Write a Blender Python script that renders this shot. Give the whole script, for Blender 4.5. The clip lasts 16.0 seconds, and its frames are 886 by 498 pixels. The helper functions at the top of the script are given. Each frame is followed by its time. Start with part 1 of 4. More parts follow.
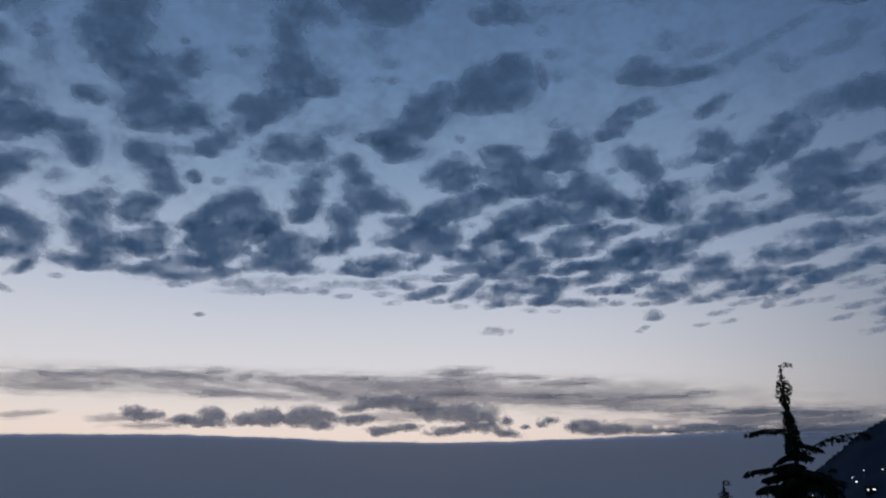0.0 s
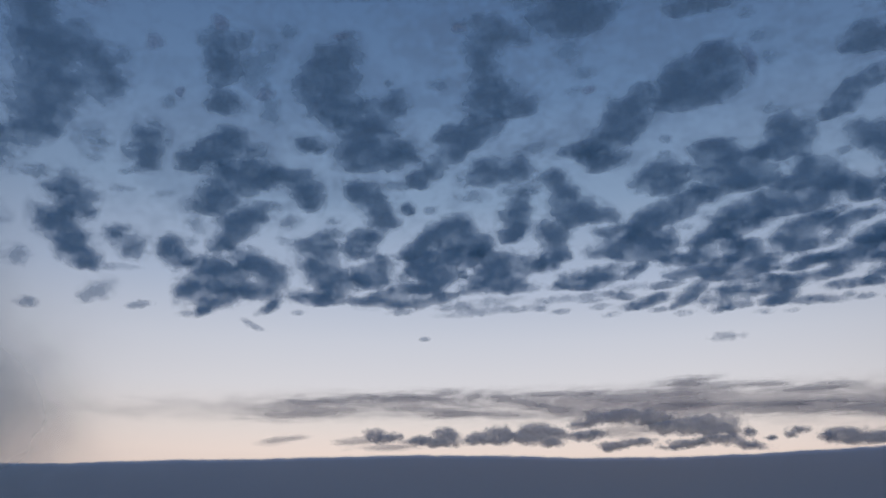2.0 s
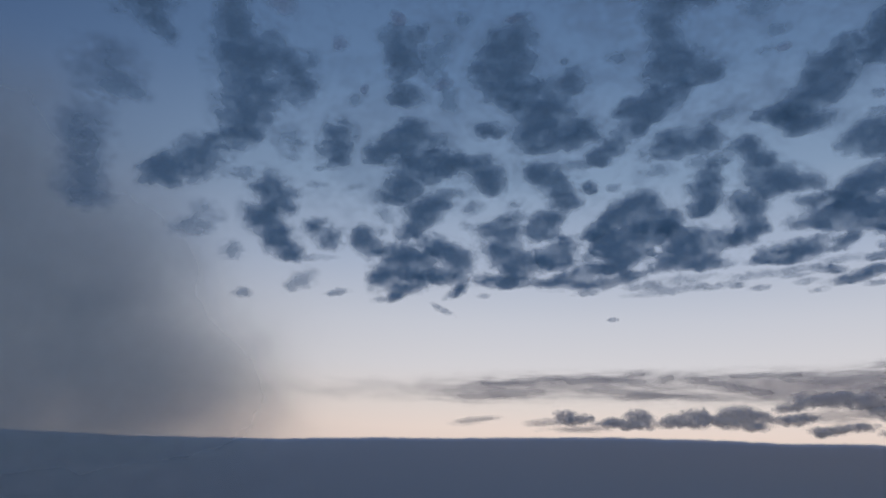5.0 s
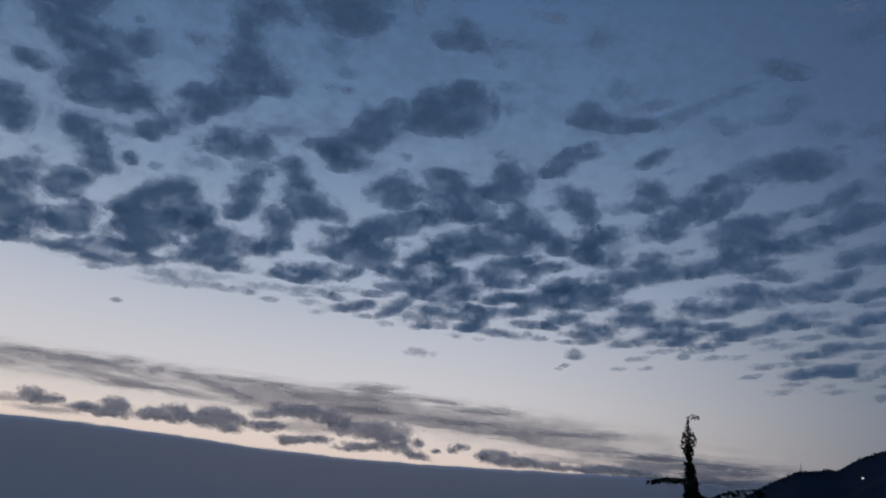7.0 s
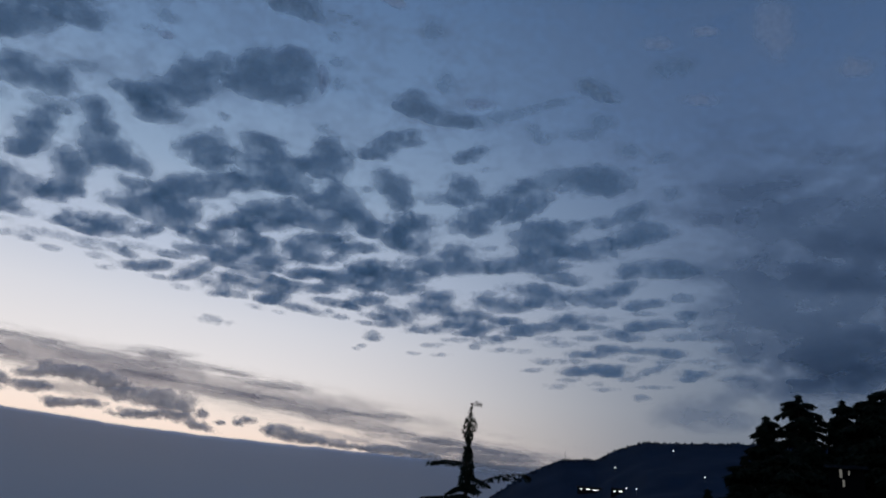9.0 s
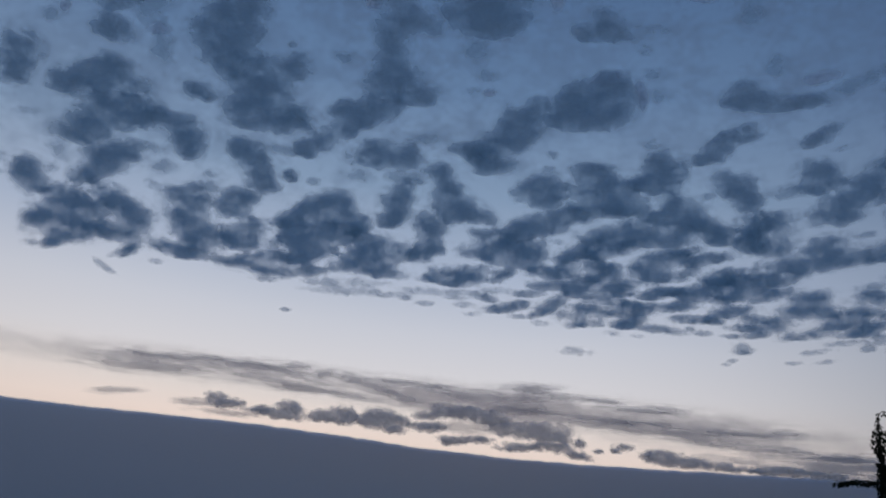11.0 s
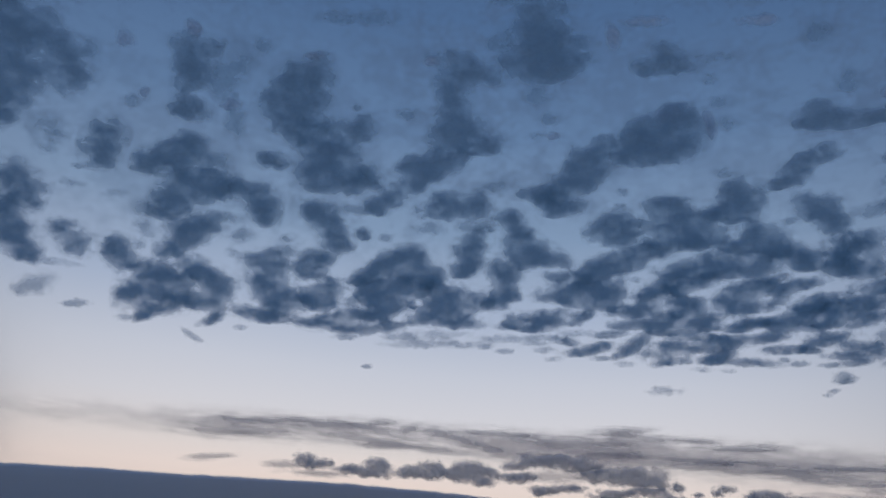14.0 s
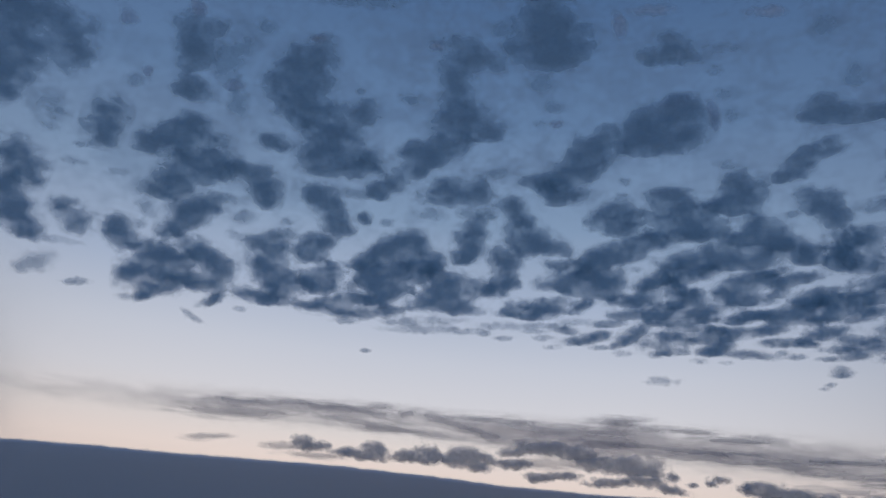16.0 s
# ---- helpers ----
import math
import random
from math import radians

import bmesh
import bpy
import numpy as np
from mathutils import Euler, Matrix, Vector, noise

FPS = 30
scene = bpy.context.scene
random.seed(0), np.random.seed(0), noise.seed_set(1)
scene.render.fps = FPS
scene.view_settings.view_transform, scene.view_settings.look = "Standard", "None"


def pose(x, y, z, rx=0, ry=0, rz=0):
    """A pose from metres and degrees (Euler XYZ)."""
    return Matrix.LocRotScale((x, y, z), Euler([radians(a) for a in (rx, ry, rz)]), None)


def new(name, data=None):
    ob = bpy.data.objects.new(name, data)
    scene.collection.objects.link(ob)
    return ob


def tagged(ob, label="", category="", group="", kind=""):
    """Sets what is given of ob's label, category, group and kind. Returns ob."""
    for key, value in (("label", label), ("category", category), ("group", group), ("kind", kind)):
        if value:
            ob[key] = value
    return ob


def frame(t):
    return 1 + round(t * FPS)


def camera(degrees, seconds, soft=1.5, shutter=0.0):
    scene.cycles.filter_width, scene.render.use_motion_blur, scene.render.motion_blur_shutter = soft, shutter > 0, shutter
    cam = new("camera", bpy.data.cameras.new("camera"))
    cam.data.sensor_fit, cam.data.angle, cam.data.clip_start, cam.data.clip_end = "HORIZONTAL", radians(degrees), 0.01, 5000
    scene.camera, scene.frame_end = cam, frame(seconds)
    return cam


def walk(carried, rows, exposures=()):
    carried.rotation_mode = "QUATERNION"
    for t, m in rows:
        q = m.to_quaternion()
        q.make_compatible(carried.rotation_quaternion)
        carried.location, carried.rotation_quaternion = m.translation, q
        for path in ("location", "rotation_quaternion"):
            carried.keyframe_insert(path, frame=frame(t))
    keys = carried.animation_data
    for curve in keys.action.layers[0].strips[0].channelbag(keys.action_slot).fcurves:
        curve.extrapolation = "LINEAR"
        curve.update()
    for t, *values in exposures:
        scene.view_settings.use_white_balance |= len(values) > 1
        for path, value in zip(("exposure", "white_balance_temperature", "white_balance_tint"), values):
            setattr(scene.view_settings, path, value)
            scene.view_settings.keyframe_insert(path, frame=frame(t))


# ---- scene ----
# ---- camera: one person turning on the spot on a hillside, after sunset ----
cam = camera(60.93, 16.0, soft=1.9)
EYE = (0.0, 0.0, 8.0)
PATH = [
    (0.00, 109.00, 0.00, 0.00),
    (0.20, 108.78, 0.35, 2.98),
    (0.50, 110.01, 1.34, 5.01),
    (1.00, 110.66, 0.64, 8.13),
    (1.50, 110.82, 0.18, 11.99),
    (2.00, 110.20, -0.03, 16.97),
    (2.50, 110.06, 0.23, 22.20),
    (3.00, 109.50, -0.21, 27.87),
    (3.20, 109.15, -0.70, 29.67),
    (3.70, 108.70, -1.16, 33.22),
    (4.25, 108.46, -1.61, 34.76),
    (4.80, 108.49, -2.08, 32.75),
    (5.30, 108.77, -2.55, 26.87),
    (5.50, 108.95, -2.76, 23.32),
    (5.80, 109.17, -2.97, 16.42),
    (6.00, 109.39, -3.27, 12.68),
    (6.50, 109.97, -4.28, 2.52),
    (6.70, 110.25, -4.07, -1.31),
    (7.00, 110.77, -5.07, -7.14),
    (7.20, 111.50, -5.05, -10.84),
    (7.50, 112.84, -4.57, -19.04),
    (7.70, 112.58, -4.72, -23.83),
    (8.00, 112.52, -4.84, -28.45),
    (8.20, 111.86, -5.15, -28.80),
    (8.50, 112.01, -4.94, -27.08),
    (8.70, 111.48, -5.70, -25.72),
    (9.00, 110.75, -6.28, -23.02),
    (9.50, 108.81, -7.89, -14.96),
    (9.70, 108.00, -8.12, -11.29),
    (10.00, 107.05, -7.99, -5.61),
    (10.20, 108.43, -7.58, -3.35),
    (10.80, 109.23, -6.59, 3.08),
    (11.40, 111.31, -4.97, 6.95),
    (12.00, 113.95, -3.20, 8.90),
    (12.30, 114.27, -3.40, 9.30),
    (12.50, 113.92, -3.78, 9.53),
    (13.00, 113.63, -4.56, 9.86),
    (13.50, 113.27, -4.36, 11.73),
    (14.00, 112.75, -4.12, 11.50),
    (14.50, 112.65, -4.84, 11.32),
    (15.00, 112.04, -4.77, 11.64),
    (15.50, 112.84, -4.57, 12.15),
    (16.00, 111.72, -5.27, 11.09),
]
walk(cam, [(t, pose(*EYE, rx, ry, rz)) for t, rx, ry, rz in PATH],
     [(0.0, 0.06, 6500, 10), (3.0, 0.03, 6380, 10), (5.5, 0.0, 6500, 10), (6.5, -0.02, 6450, 10), (7.0, -0.12, 6500, 10), (7.5, -0.12, 6500, 10), (8.0, 0.22, 6550, 10),
      (8.5, 0.26, 6800, 10), (9.0, 0.26, 6750, 10), (9.5, 0.2, 6650, 10), (10.0, 0.02, 6600, 10), (12.5, 0.0, 6300, 10), (16.0, -0.02, 6300, 10)])


# ---- sky: afterglow on the horizon, blue overhead, darker away from the glow ----
def srgb(r, g, b):
    return tuple(((c / 255 + 0.055) / 1.055) ** 2.4 if c > 10 else c / 255 / 12.92 for c in (r, g, b)) + (1.0,)


GLOW = radians(-14)
world = bpy.data.worlds.new("evening_sky")
scene.world = world
world.use_nodes = True
wn, wl = world.node_tree.nodes, world.node_tree.links
wn.clear()
tc = wn.new("ShaderNodeTexCoord")
sep = wn.new("ShaderNodeSeparateXYZ")
wl.new(tc.outputs["Generated"], sep.inputs[0])


def sky_ramp(stops):
    r = wn.new("ShaderNodeValToRGB")
    wl.new(sep.outputs["Z"], r.inputs[0])
    while len(r.color_ramp.elements) < len(stops):
        r.color_ramp.elements.new(0.5)
    for e, (p, c) in zip(r.color_ramp.elements, stops):
        e.position, e.color = p, srgb(*c)
    return r


sunset = sky_ramp([(0.0, (210, 186, 172)), (0.09, (229, 212, 203)), (0.125, (220, 211, 207)), (0.17, (210, 208, 212)), (0.225, (197, 200, 210)),
                   (0.30, (168, 180, 201)), (0.40, (129, 151, 179)), (0.52, (98, 125, 160)), (0.64, (77, 105, 143)), (0.8, (66, 93, 130)), (1.0, (54, 78, 114))])
away = sky_ramp([(0.0, (98, 101, 110)), (0.17, (111, 121, 136)), (0.30, (98, 116, 142)), (0.5, (71, 95, 131)), (0.64, (60, 85, 121)), (1.0, (46, 71, 108))])
flat = wn.new("ShaderNodeVectorMath")
flat.operation = "MULTIPLY"
flat.inputs[1].default_value = (1, 1, 0)
wl.new(tc.outputs["Generated"], flat.inputs[0])
unit = wn.new("ShaderNodeVectorMath")
unit.operation = "NORMALIZE"
wl.new(flat.outputs[0], unit.inputs[0])
dot = wn.new("ShaderNodeVectorMath")
dot.operation = "DOT_PRODUCT"
dot.inputs[1].default_value = (math.sin(GLOW), math.cos(GLOW), 0)
wl.new(unit.outputs[0], dot.inputs[0])
fall = wn.new("ShaderNodeMapRange")
fall.interpolation_type = "SMOOTHSTEP"
fall.inputs["From Min"].default_value, fall.inputs["From Max"].default_value = 0.53, 0.99
fall.inputs["To Min"].default_value, fall.inputs["To Max"].default_value = 0.0, 1.0
wl.new(dot.outputs["Value"], fall.inputs["Value"])
glow = wn.new("ShaderNodeBackground")
blend = wn.new("ShaderNodeMix")
blend.data_type = "RGBA"
wl.new(fall.outputs[0], blend.inputs[0])
wl.new(away.outputs[0], blend.inputs[6])
wl.new(sunset.outputs[0], blend.inputs[7])
wl.new(blend.outputs[2], glow.inputs[0])
sky = wn.new("ShaderNodeTexSky")
sky.sky_type, sky.sun_disc, sky.sun_elevation, sky.sun_rotation = "NISHITA", False, radians(-4), GLOW
air = wn.new("ShaderNodeBackground")
air.inputs[1].default_value = 0.03
wl.new(sky.outputs[0], air.inputs[0])
both = wn.new("ShaderNodeAddShader")
wl.new(glow.outputs[0], both.inputs[0])
wl.new(air.outputs[0], both.inputs[1])
wout = wn.new("ShaderNodeOutputWorld")
wl.new(both.outputs[0], wout.inputs[0])
scene.cycles.transparent_max_bounces = 160


# ---- materials ----
def material(name):
    m = bpy.data.materials.new(name)
    m.use_nodes = True
    m.node_tree.nodes.clear()
    return m, m.node_tree.nodes, m.node_tree.links


def surface(name, dark, light, scale, rough=0.9, bump=0.3, per_island=False):
    """A rough surface with two scales of mottling and fine relief."""
    m, n, l = material(name)
    geo = n.new("ShaderNodeNewGeometry")
    big, small = n.new("ShaderNodeTexNoise"), n.new("ShaderNodeTexNoise")
    big.inputs["Scale"].default_value, small.inputs["Scale"].default_value = scale, scale * 9
    big.inputs["Detail"].default_value = small.inputs["Detail"].default_value = 4
    l.new(geo.outputs["Position"], big.inputs["Vector"])
    l.new(geo.outputs["Position"], small.inputs["Vector"])
    mid = n.new("ShaderNodeMath")
    mid.operation = "MULTIPLY_ADD"
    mid.inputs[1].default_value = 0.5
    l.new(small.outputs[0], mid.inputs[0])
    half = n.new("ShaderNodeMath")
    half.operation = "MULTIPLY"
    half.inputs[1].default_value = 0.5
    l.new(geo.outputs["Random Per Island"] if per_island else big.outputs[0], half.inputs[0])
    l.new(half.outputs[0], mid.inputs[2])
    mix = n.new("ShaderNodeMix")
    mix.data_type = "RGBA"
    mix.inputs[6].default_value, mix.inputs[7].default_value = (*dark, 1), (*light, 1)
    l.new(mid.outputs[0], mix.inputs[0])
    b = n.new("ShaderNodeBsdfPrincipled")
    b.inputs["Roughness"].default_value = rough
    b.inputs["Specular IOR Level"].default_value = 0.06
    l.new(mix.outputs[2], b.inputs["Base Color"])
    rel = n.new("ShaderNodeBump")
    rel.inputs["Strength"].default_value = bump
    l.new(small.outputs[0], rel.inputs["Height"])
    l.new(rel.outputs[0], b.inputs["Normal"])
    o = n.new("ShaderNodeOutputMaterial")
    l.new(b.outputs[0], o.inputs[0])
    return m


def cloud_material(name, scatter, passes, edge, ragged, scale, opacity, squash=(1, 1, 1), fine=0.35, dome=False):
    """Cloud droplets: light scattered back and light let through, thinning out to a ragged rim."""
    m, n, l = material(name)
    geo = n.new("ShaderNodeNewGeometry")
    mp = n.new("ShaderNodeMapping")
    mp.inputs["Scale"].default_value = squash
    if dome:
        # billows of a sheet that is as deep as it is wide look alike all over the sky: vary them by direction from the ground
        off, unit = n.new("ShaderNodeVectorMath"), n.new("ShaderNodeVectorMath")
        off.operation, unit.operation = "SUBTRACT", "NORMALIZE"
        off.inputs[1].default_value = EYE
        l.new(geo.outputs["Position"], off.inputs[0])
        l.new(off.outputs[0], unit.inputs[0])
        l.new(unit.outputs[0], mp.inputs["Vector"])
    else:
        l.new(geo.outputs["Position"], mp.inputs["Vector"])
    big, small = n.new("ShaderNodeTexNoise"), n.new("ShaderNodeTexNoise")
    for tex, s, d in ((big, scale, 3), (small, scale * 2.8, 3)):
        tex.inputs["Scale"].default_value, tex.inputs["Detail"].default_value = s, d
        tex.inputs["Roughness"].default_value = 0.55
        tex.inputs["Distortion"].default_value = 0.15
        l.new(mp.outputs[0], tex.inputs["Vector"])
    att = n.new("ShaderNodeAttribute")
    att.attribute_name = "cloud_mass"
    hold = n.new("ShaderNodeMapRange")
    hold.interpolation_type = "SMOOTHSTEP"
    hold.inputs["From Min"].default_value, hold.inputs["From Max"].default_value = 0.06, 0.42
    l.new(att.outputs["Fac"], hold.inputs["Value"])

    def add(a, b, k):
        s = n.new("ShaderNodeMath")
        s.operation = "MULTIPLY_ADD"
        c = n.new("ShaderNodeMath")
        c.operation = "SUBTRACT"
        c.inputs[1].default_value = 0.5
        l.new(b, c.inputs[0])
        held = n.new("ShaderNodeMath")
        held.operation = "MULTIPLY"
        l.new(c.outputs[0], held.inputs[0])
        l.new(hold.outputs[0], held.inputs[1])
        l.new(held.outputs[0], s.inputs[0])
        s.inputs[1].default_value = k
        l.new(a, s.inputs[2])
        return s.outputs[0]

    d = add(add(att.outputs["Fac"], big.outputs[0], ragged), small.outputs[0], ragged * fine)
    cut = n.new("ShaderNodeMapRange")
    cut.interpolation_type = "SMOOTHSTEP"
    cut.inputs["From Min"].default_value, cut.inputs["From Max"].default_value = edge
    cut.inputs["To Max"].default_value = opacity
    l.new(d, cut.inputs["Value"])
    back, thru, mix1 = n.new("ShaderNodeBsdfDiffuse"), n.new("ShaderNodeBsdfTranslucent"), n.new("ShaderNodeAddShader")
    back.inputs[0].default_value, thru.inputs[0].default_value = (*scatter, 1), (*passes, 1)
    l.new(back.outputs[0], mix1.inputs[0])
    l.new(thru.outputs[0], mix1.inputs[1])
    clear, mix2 = n.new("ShaderNodeBsdfTransparent"), n.new("ShaderNodeMixShader")
    l.new(cut.outputs[0], mix2.inputs[0])
    l.new(clear.outputs[0], mix2.inputs[1])
    l.new(mix1.outputs[0], mix2.inputs[2])
    o = n.new("ShaderNodeOutputMaterial")
    l.new(mix2.outputs[0], o.inputs[0])
    return m


def lamp_material(name, colour, strength):
    m, n, l = material(name)
    e = n.new("ShaderNodeEmission")
    e.inputs[0].default_value, e.inputs[1].default_value = (*colour, 1), strength
    o = n.new("ShaderNodeOutputMaterial")
    l.new(e.outputs[0], o.inputs[0])
    return m


DENSE = cloud_material("cloud_dense", (0.22, 0.22, 0.22), (0.615, 0.702, 0.737), (0.06, 1.2), 1.4, 38, 0.90, (1, 1, 1.5), 0.34, True)
THIN = cloud_material("cloud_thin", (0.22, 0.22, 0.22), (0.62, 0.71, 0.74), (0.10, 1.2), 1.3, 26, 0.40, (1, 1, 1.6), 0.75, True)
SCRAP = cloud_material("cloud_scrap", (0.22, 0.22, 0.22), (0.62, 0.71, 0.74), (0.10, 1.2), 1.5, 40, 0.42, (1, 1, 2.0), 0.75, True)
VEIL = cloud_material("cloud_veil", (0.20, 0.20, 0.20), (0.57, 0.62, 0.66), (0.04, 1.15), 1.25, 10, 0.34, (1, 1, 2.2), 0.7, True)
WISP = cloud_material("cloud_wisp", (0.08, 0.08, 0.08), (0.92, 0.93, 0.95), (0.1, 1.1), 1.1, 16, 0.74, (1, 1, 1.4), 0.8, True)
FILM = cloud_material("cloud_film", (0.08, 0.08, 0.08), (0.90, 0.90, 0.89), (0.1, 1.3), 2.4, 15, 0.17, (1, 1, 1.5), 0.8, True)
CUMULUS = cloud_material("cloud_cumulus", (0.66, 0.65, 0.64), (0.30, 0.28, 0.28), (0.16, 0.98), 1.5, 0.017, 0.74, (1, 1, 1.4), fine=0.5)
STREAK = cloud_material("cloud_streak", (0.70, 0.66, 0.64), (0.30, 0.28, 0.27), (0.08, 1.15), 1.5, 0.005, 0.38, (1, 1, 8.0), fine=0.35)
HAZE = cloud_material("cloud_haze", (0.70, 0.66, 0.65), (0.28, 0.26, 0.25), (0.0, 1.2), 1.2, 0.004, 0.18, (1, 1, 6.0), fine=0.4)
SHAFT = cloud_material("cloud_shaft", (0.78, 0.83, 0.85), (0.14, 0.15, 0.15), (0.05, 1.55), 0.5, 0.0016, 0.92, fine=0.3)
BANK = cloud_material("cloud_bank", (0.88, 0.92, 0.98), (0.05, 0.05, 0.05), (0.25, 0.75), 0.5, 0.006, 1.0, (1, 1, 3.0))
SOIL = surface("hillside_grass_and_soil", (0.03, 0.035, 0.02), (0.07, 0.07, 0.045), 0.3)
# far forest: blue of dusk haze mixed into the base colour
HAZY_WOODS = surface("wooded_slope_haze_blue", (0.016, 0.027, 0.048), (0.030, 0.048, 0.080), 0.02, bump=0.6)
NEEDLES = surface("cedar_needles", (0.010, 0.014, 0.008), (0.03, 0.038, 0.022), 2.0, per_island=True)
BARK = surface("cedar_bark", (0.05, 0.04, 0.032), (0.12, 0.095, 0.07), 4.0)
TIMBER = surface("dark_timber", (0.003, 0.003, 0.003), (0.008, 0.007, 0.006), 1.5)
ROOF = surface("sheet_roof", (0.01, 0.01, 0.011), (0.024, 0.022, 0.022), 0.6, 0.6)
STEEL = surface("galvanised_steel", (0.2, 0.2, 0.21), (0.34, 0.34, 0.35), 1.5, 0.5)
RUBBER = surface("cable_sheath", (0.012, 0.012, 0.012), (0.03, 0.03, 0.03), 6.0, 0.6)
COOL_LIGHT = lamp_material("cool_white_light", (0.9, 0.95, 1.0), 2.6)
# no lamp: weak emission in place of sky reflected in the panes
PANE_GLOW = lamp_material("reflected_sky_glow", (0.95, 0.95, 0.9), 0.10)
WARM_LIGHT = lamp_material("warm_white_light", (1.0, 0.82, 0.5), 2.2)


# ---- mesh helpers ----
def mesh_object(name, verts, faces, mat, parent=None, smooth=False, density=None):
    me = bpy.data.meshes.new(name)
    me.from_pydata([tuple(map(float, v)) for v in verts], [], [tuple(map(int, f)) for f in faces])
    if density is not None:
        me.attributes.new("cloud_mass", "FLOAT", "POINT").data.foreach_set("value", np.asarray(density, dtype=np.float32))
    if smooth:
        me.polygons.foreach_set("use_smooth", [True] * len(me.polygons))
    me.materials.append(mat)
    me.update()
    ob = new(name, me)
    ob.parent = parent
    return ob


def thing(name, place, label, category, group=""):
    ob = new(name)
    ob.location = place
    ob.empty_display_size = 0.2
    return tagged(ob, label, category, group)


LATTICE = np.random.RandomState(7).rand(256, 256)


def fbm(x, y, octaves=4):
    """Smooth lattice noise, about -0.5 to 0.5."""
    total, size, norm = 0, 1.0, 0
    for _ in range(octaves):
        i, j = np.floor(x).astype(int), np.floor(y).astype(int)
        u, v = x - i, y - j
        u, v = u * u * (3 - 2 * u), v * v * (3 - 2 * v)
        g = lambda a, b: LATTICE[a % 256, b % 256]
        total = total + size * ((g(i, j) * (1 - u) + g(i + 1, j) * u) * (1 - v) + (g(i, j + 1) * (1 - u) + g(i + 1, j + 1) * u) * v - 0.5)
        norm, size, x, y = norm + size, size * 0.5, x * 2.03 + 17.3, y * 2.03 + 5.1
    return total / norm


def smooth_step(a, b, x):
    u = np.clip((x - a) / (b - a), 0, 1)
    return u * u * (3 - 2 * u)


def tube(verts, faces, points, r0, r1, sides=7):
    """Adds a tapered tube along the points."""
    points = [Vector(p) for p in points]
    base, n = len(verts), len(points)
    for i, p in enumerate(points):
        d = (points[min(i + 1, n - 1)] - points[max(i - 1, 0)]).normalized()
        a = d.orthogonal().normalized()
        b = d.cross(a)
        r = r0 + (r1 - r0) * i / (n - 1)
        for k in range(sides):
            w = 2 * math.pi * k / sides
            verts.append(p + (a * math.cos(w) + b * math.sin(w)) * r)
    for i in range(n - 1):
        for k in range(sides):
            q = base + i * sides
            faces.append((q + k, q + (k + 1) % sides, q + sides + (k + 1) % sides, q + sides + k))
    faces.append(tuple(base + k for k in reversed(range(sides))))
    faces.append(tuple(base + (n - 1) * sides + k for k in range(sides)))


def box(verts, faces, x0, x1, y0, y1, z0, z1):
    b = len(verts)
    verts += [(x0, y0, z0), (x1, y0, z0), (x1, y1, z0), (x0, y1, z0), (x0, y0, z1), (x1, y0, z1), (x1, y1, z1), (x0, y1, z1)]
    faces += [tuple(b + i for i in f) for f in ((3, 2, 1, 0), (4, 5, 6, 7), (0, 1, 5, 4), (1, 2, 6, 5), (2, 3, 7, 6), (3, 0, 4, 7))]


# ---- ground: a hillside that falls away into a valley ----
def ground_z(x, y):
    r, az = np.hypot(x, y), np.degrees(np.arctan2(x, y))
    open_side = 1 - smooth_step(20, 75, np.abs(az + 5))
    near = 6.4 - (5 + 9 * open_side) * smooth_step(3, 45, r)
    return near - 330 * (0.15 + 0.85 * open_side) * smooth_step(60, 1600, r) * smooth_step(-0.3, 0.3, np.cos(np.radians(az)))


def on_dir(az, r):
    return r * np.sin(np.radians(az)), r * np.cos(np.radians(az))


radii = np.concatenate([[0.0], np.geomspace(1.5, 4950, 70)])
azs = np.linspace(-180, 180, 145)[:-1]
RR, AA = np.meshgrid(radii, azs, indexing="ij")
GX, GY = on_dir(AA, RR)
GZ = ground_z(GX, GY) + fbm(GX / 14, GY / 14) * np.minimum(RR / 12, 1.0) * 0.8
na = len(azs)
mesh_object("ground", np.stack([GX, GY, GZ], -1).reshape(-1, 3),
            [(i * na + j, (i + 1) * na + j, (i + 1) * na + (j + 1) % na, i * na + (j + 1) % na) for i in range(len(radii) - 1) for j in range(na)],
            SOIL, smooth=True)
tagged(bpy.data.objects["ground"], "dark grassy hillside falling away into a valley at dusk", "ground", kind="structure")


# ---- wooded hill and the far ridge, distance haze in their base colour ----
def crest_z(profile, az, r):
    a, e = zip(*profile)
    return EYE[2] + r * np.tan(np.radians(np.interp(az, a, e)))


HILL = [(10, -4), (20, -1.5), (24, 1.2), (28.3, 4.5), (31.1, 6.0), (33.6, 6.15), (34.8, 6.9), (36.8, 7.65), (42.8, 8.0), (52, 8.2), (62, 7.2), (80, 4), (95, -2)]
RIDGE = [(-75, -4.5), (-50, -3.2), (-38, -4.0), (-30, -3.0), (-23.6, -3.7), (-20.1, -4.25), (-16, -4.1), (-12.1, -3.4), (-7, -3.6), (-3.3, -2.2), (0, -2.3), (4, -3.1), (12, -3.6), (22, -3.0), (32, -4)]


def slope_z(profile, az, r, foot, top, end, rough):
    """Height of a hill that climbs from its foot to a crest and drops behind it."""
    x, y = on_dir(az, r)
    base, crest = ground_z(x, y) - 25, crest_z(profile, az, top)
    up = np.clip((r - foot) / (top - foot), 0, 1)
    down = smooth_step(top, end, r)
    z = base + (crest - base) * (up ** 0.85) * (1 - down)
    return z + fbm(x / 160, y / 160) * rough * np.sin(np.pi * up) * 2 + fbm(x / 24 + 9, y / 24, 3) * rough * 0.25


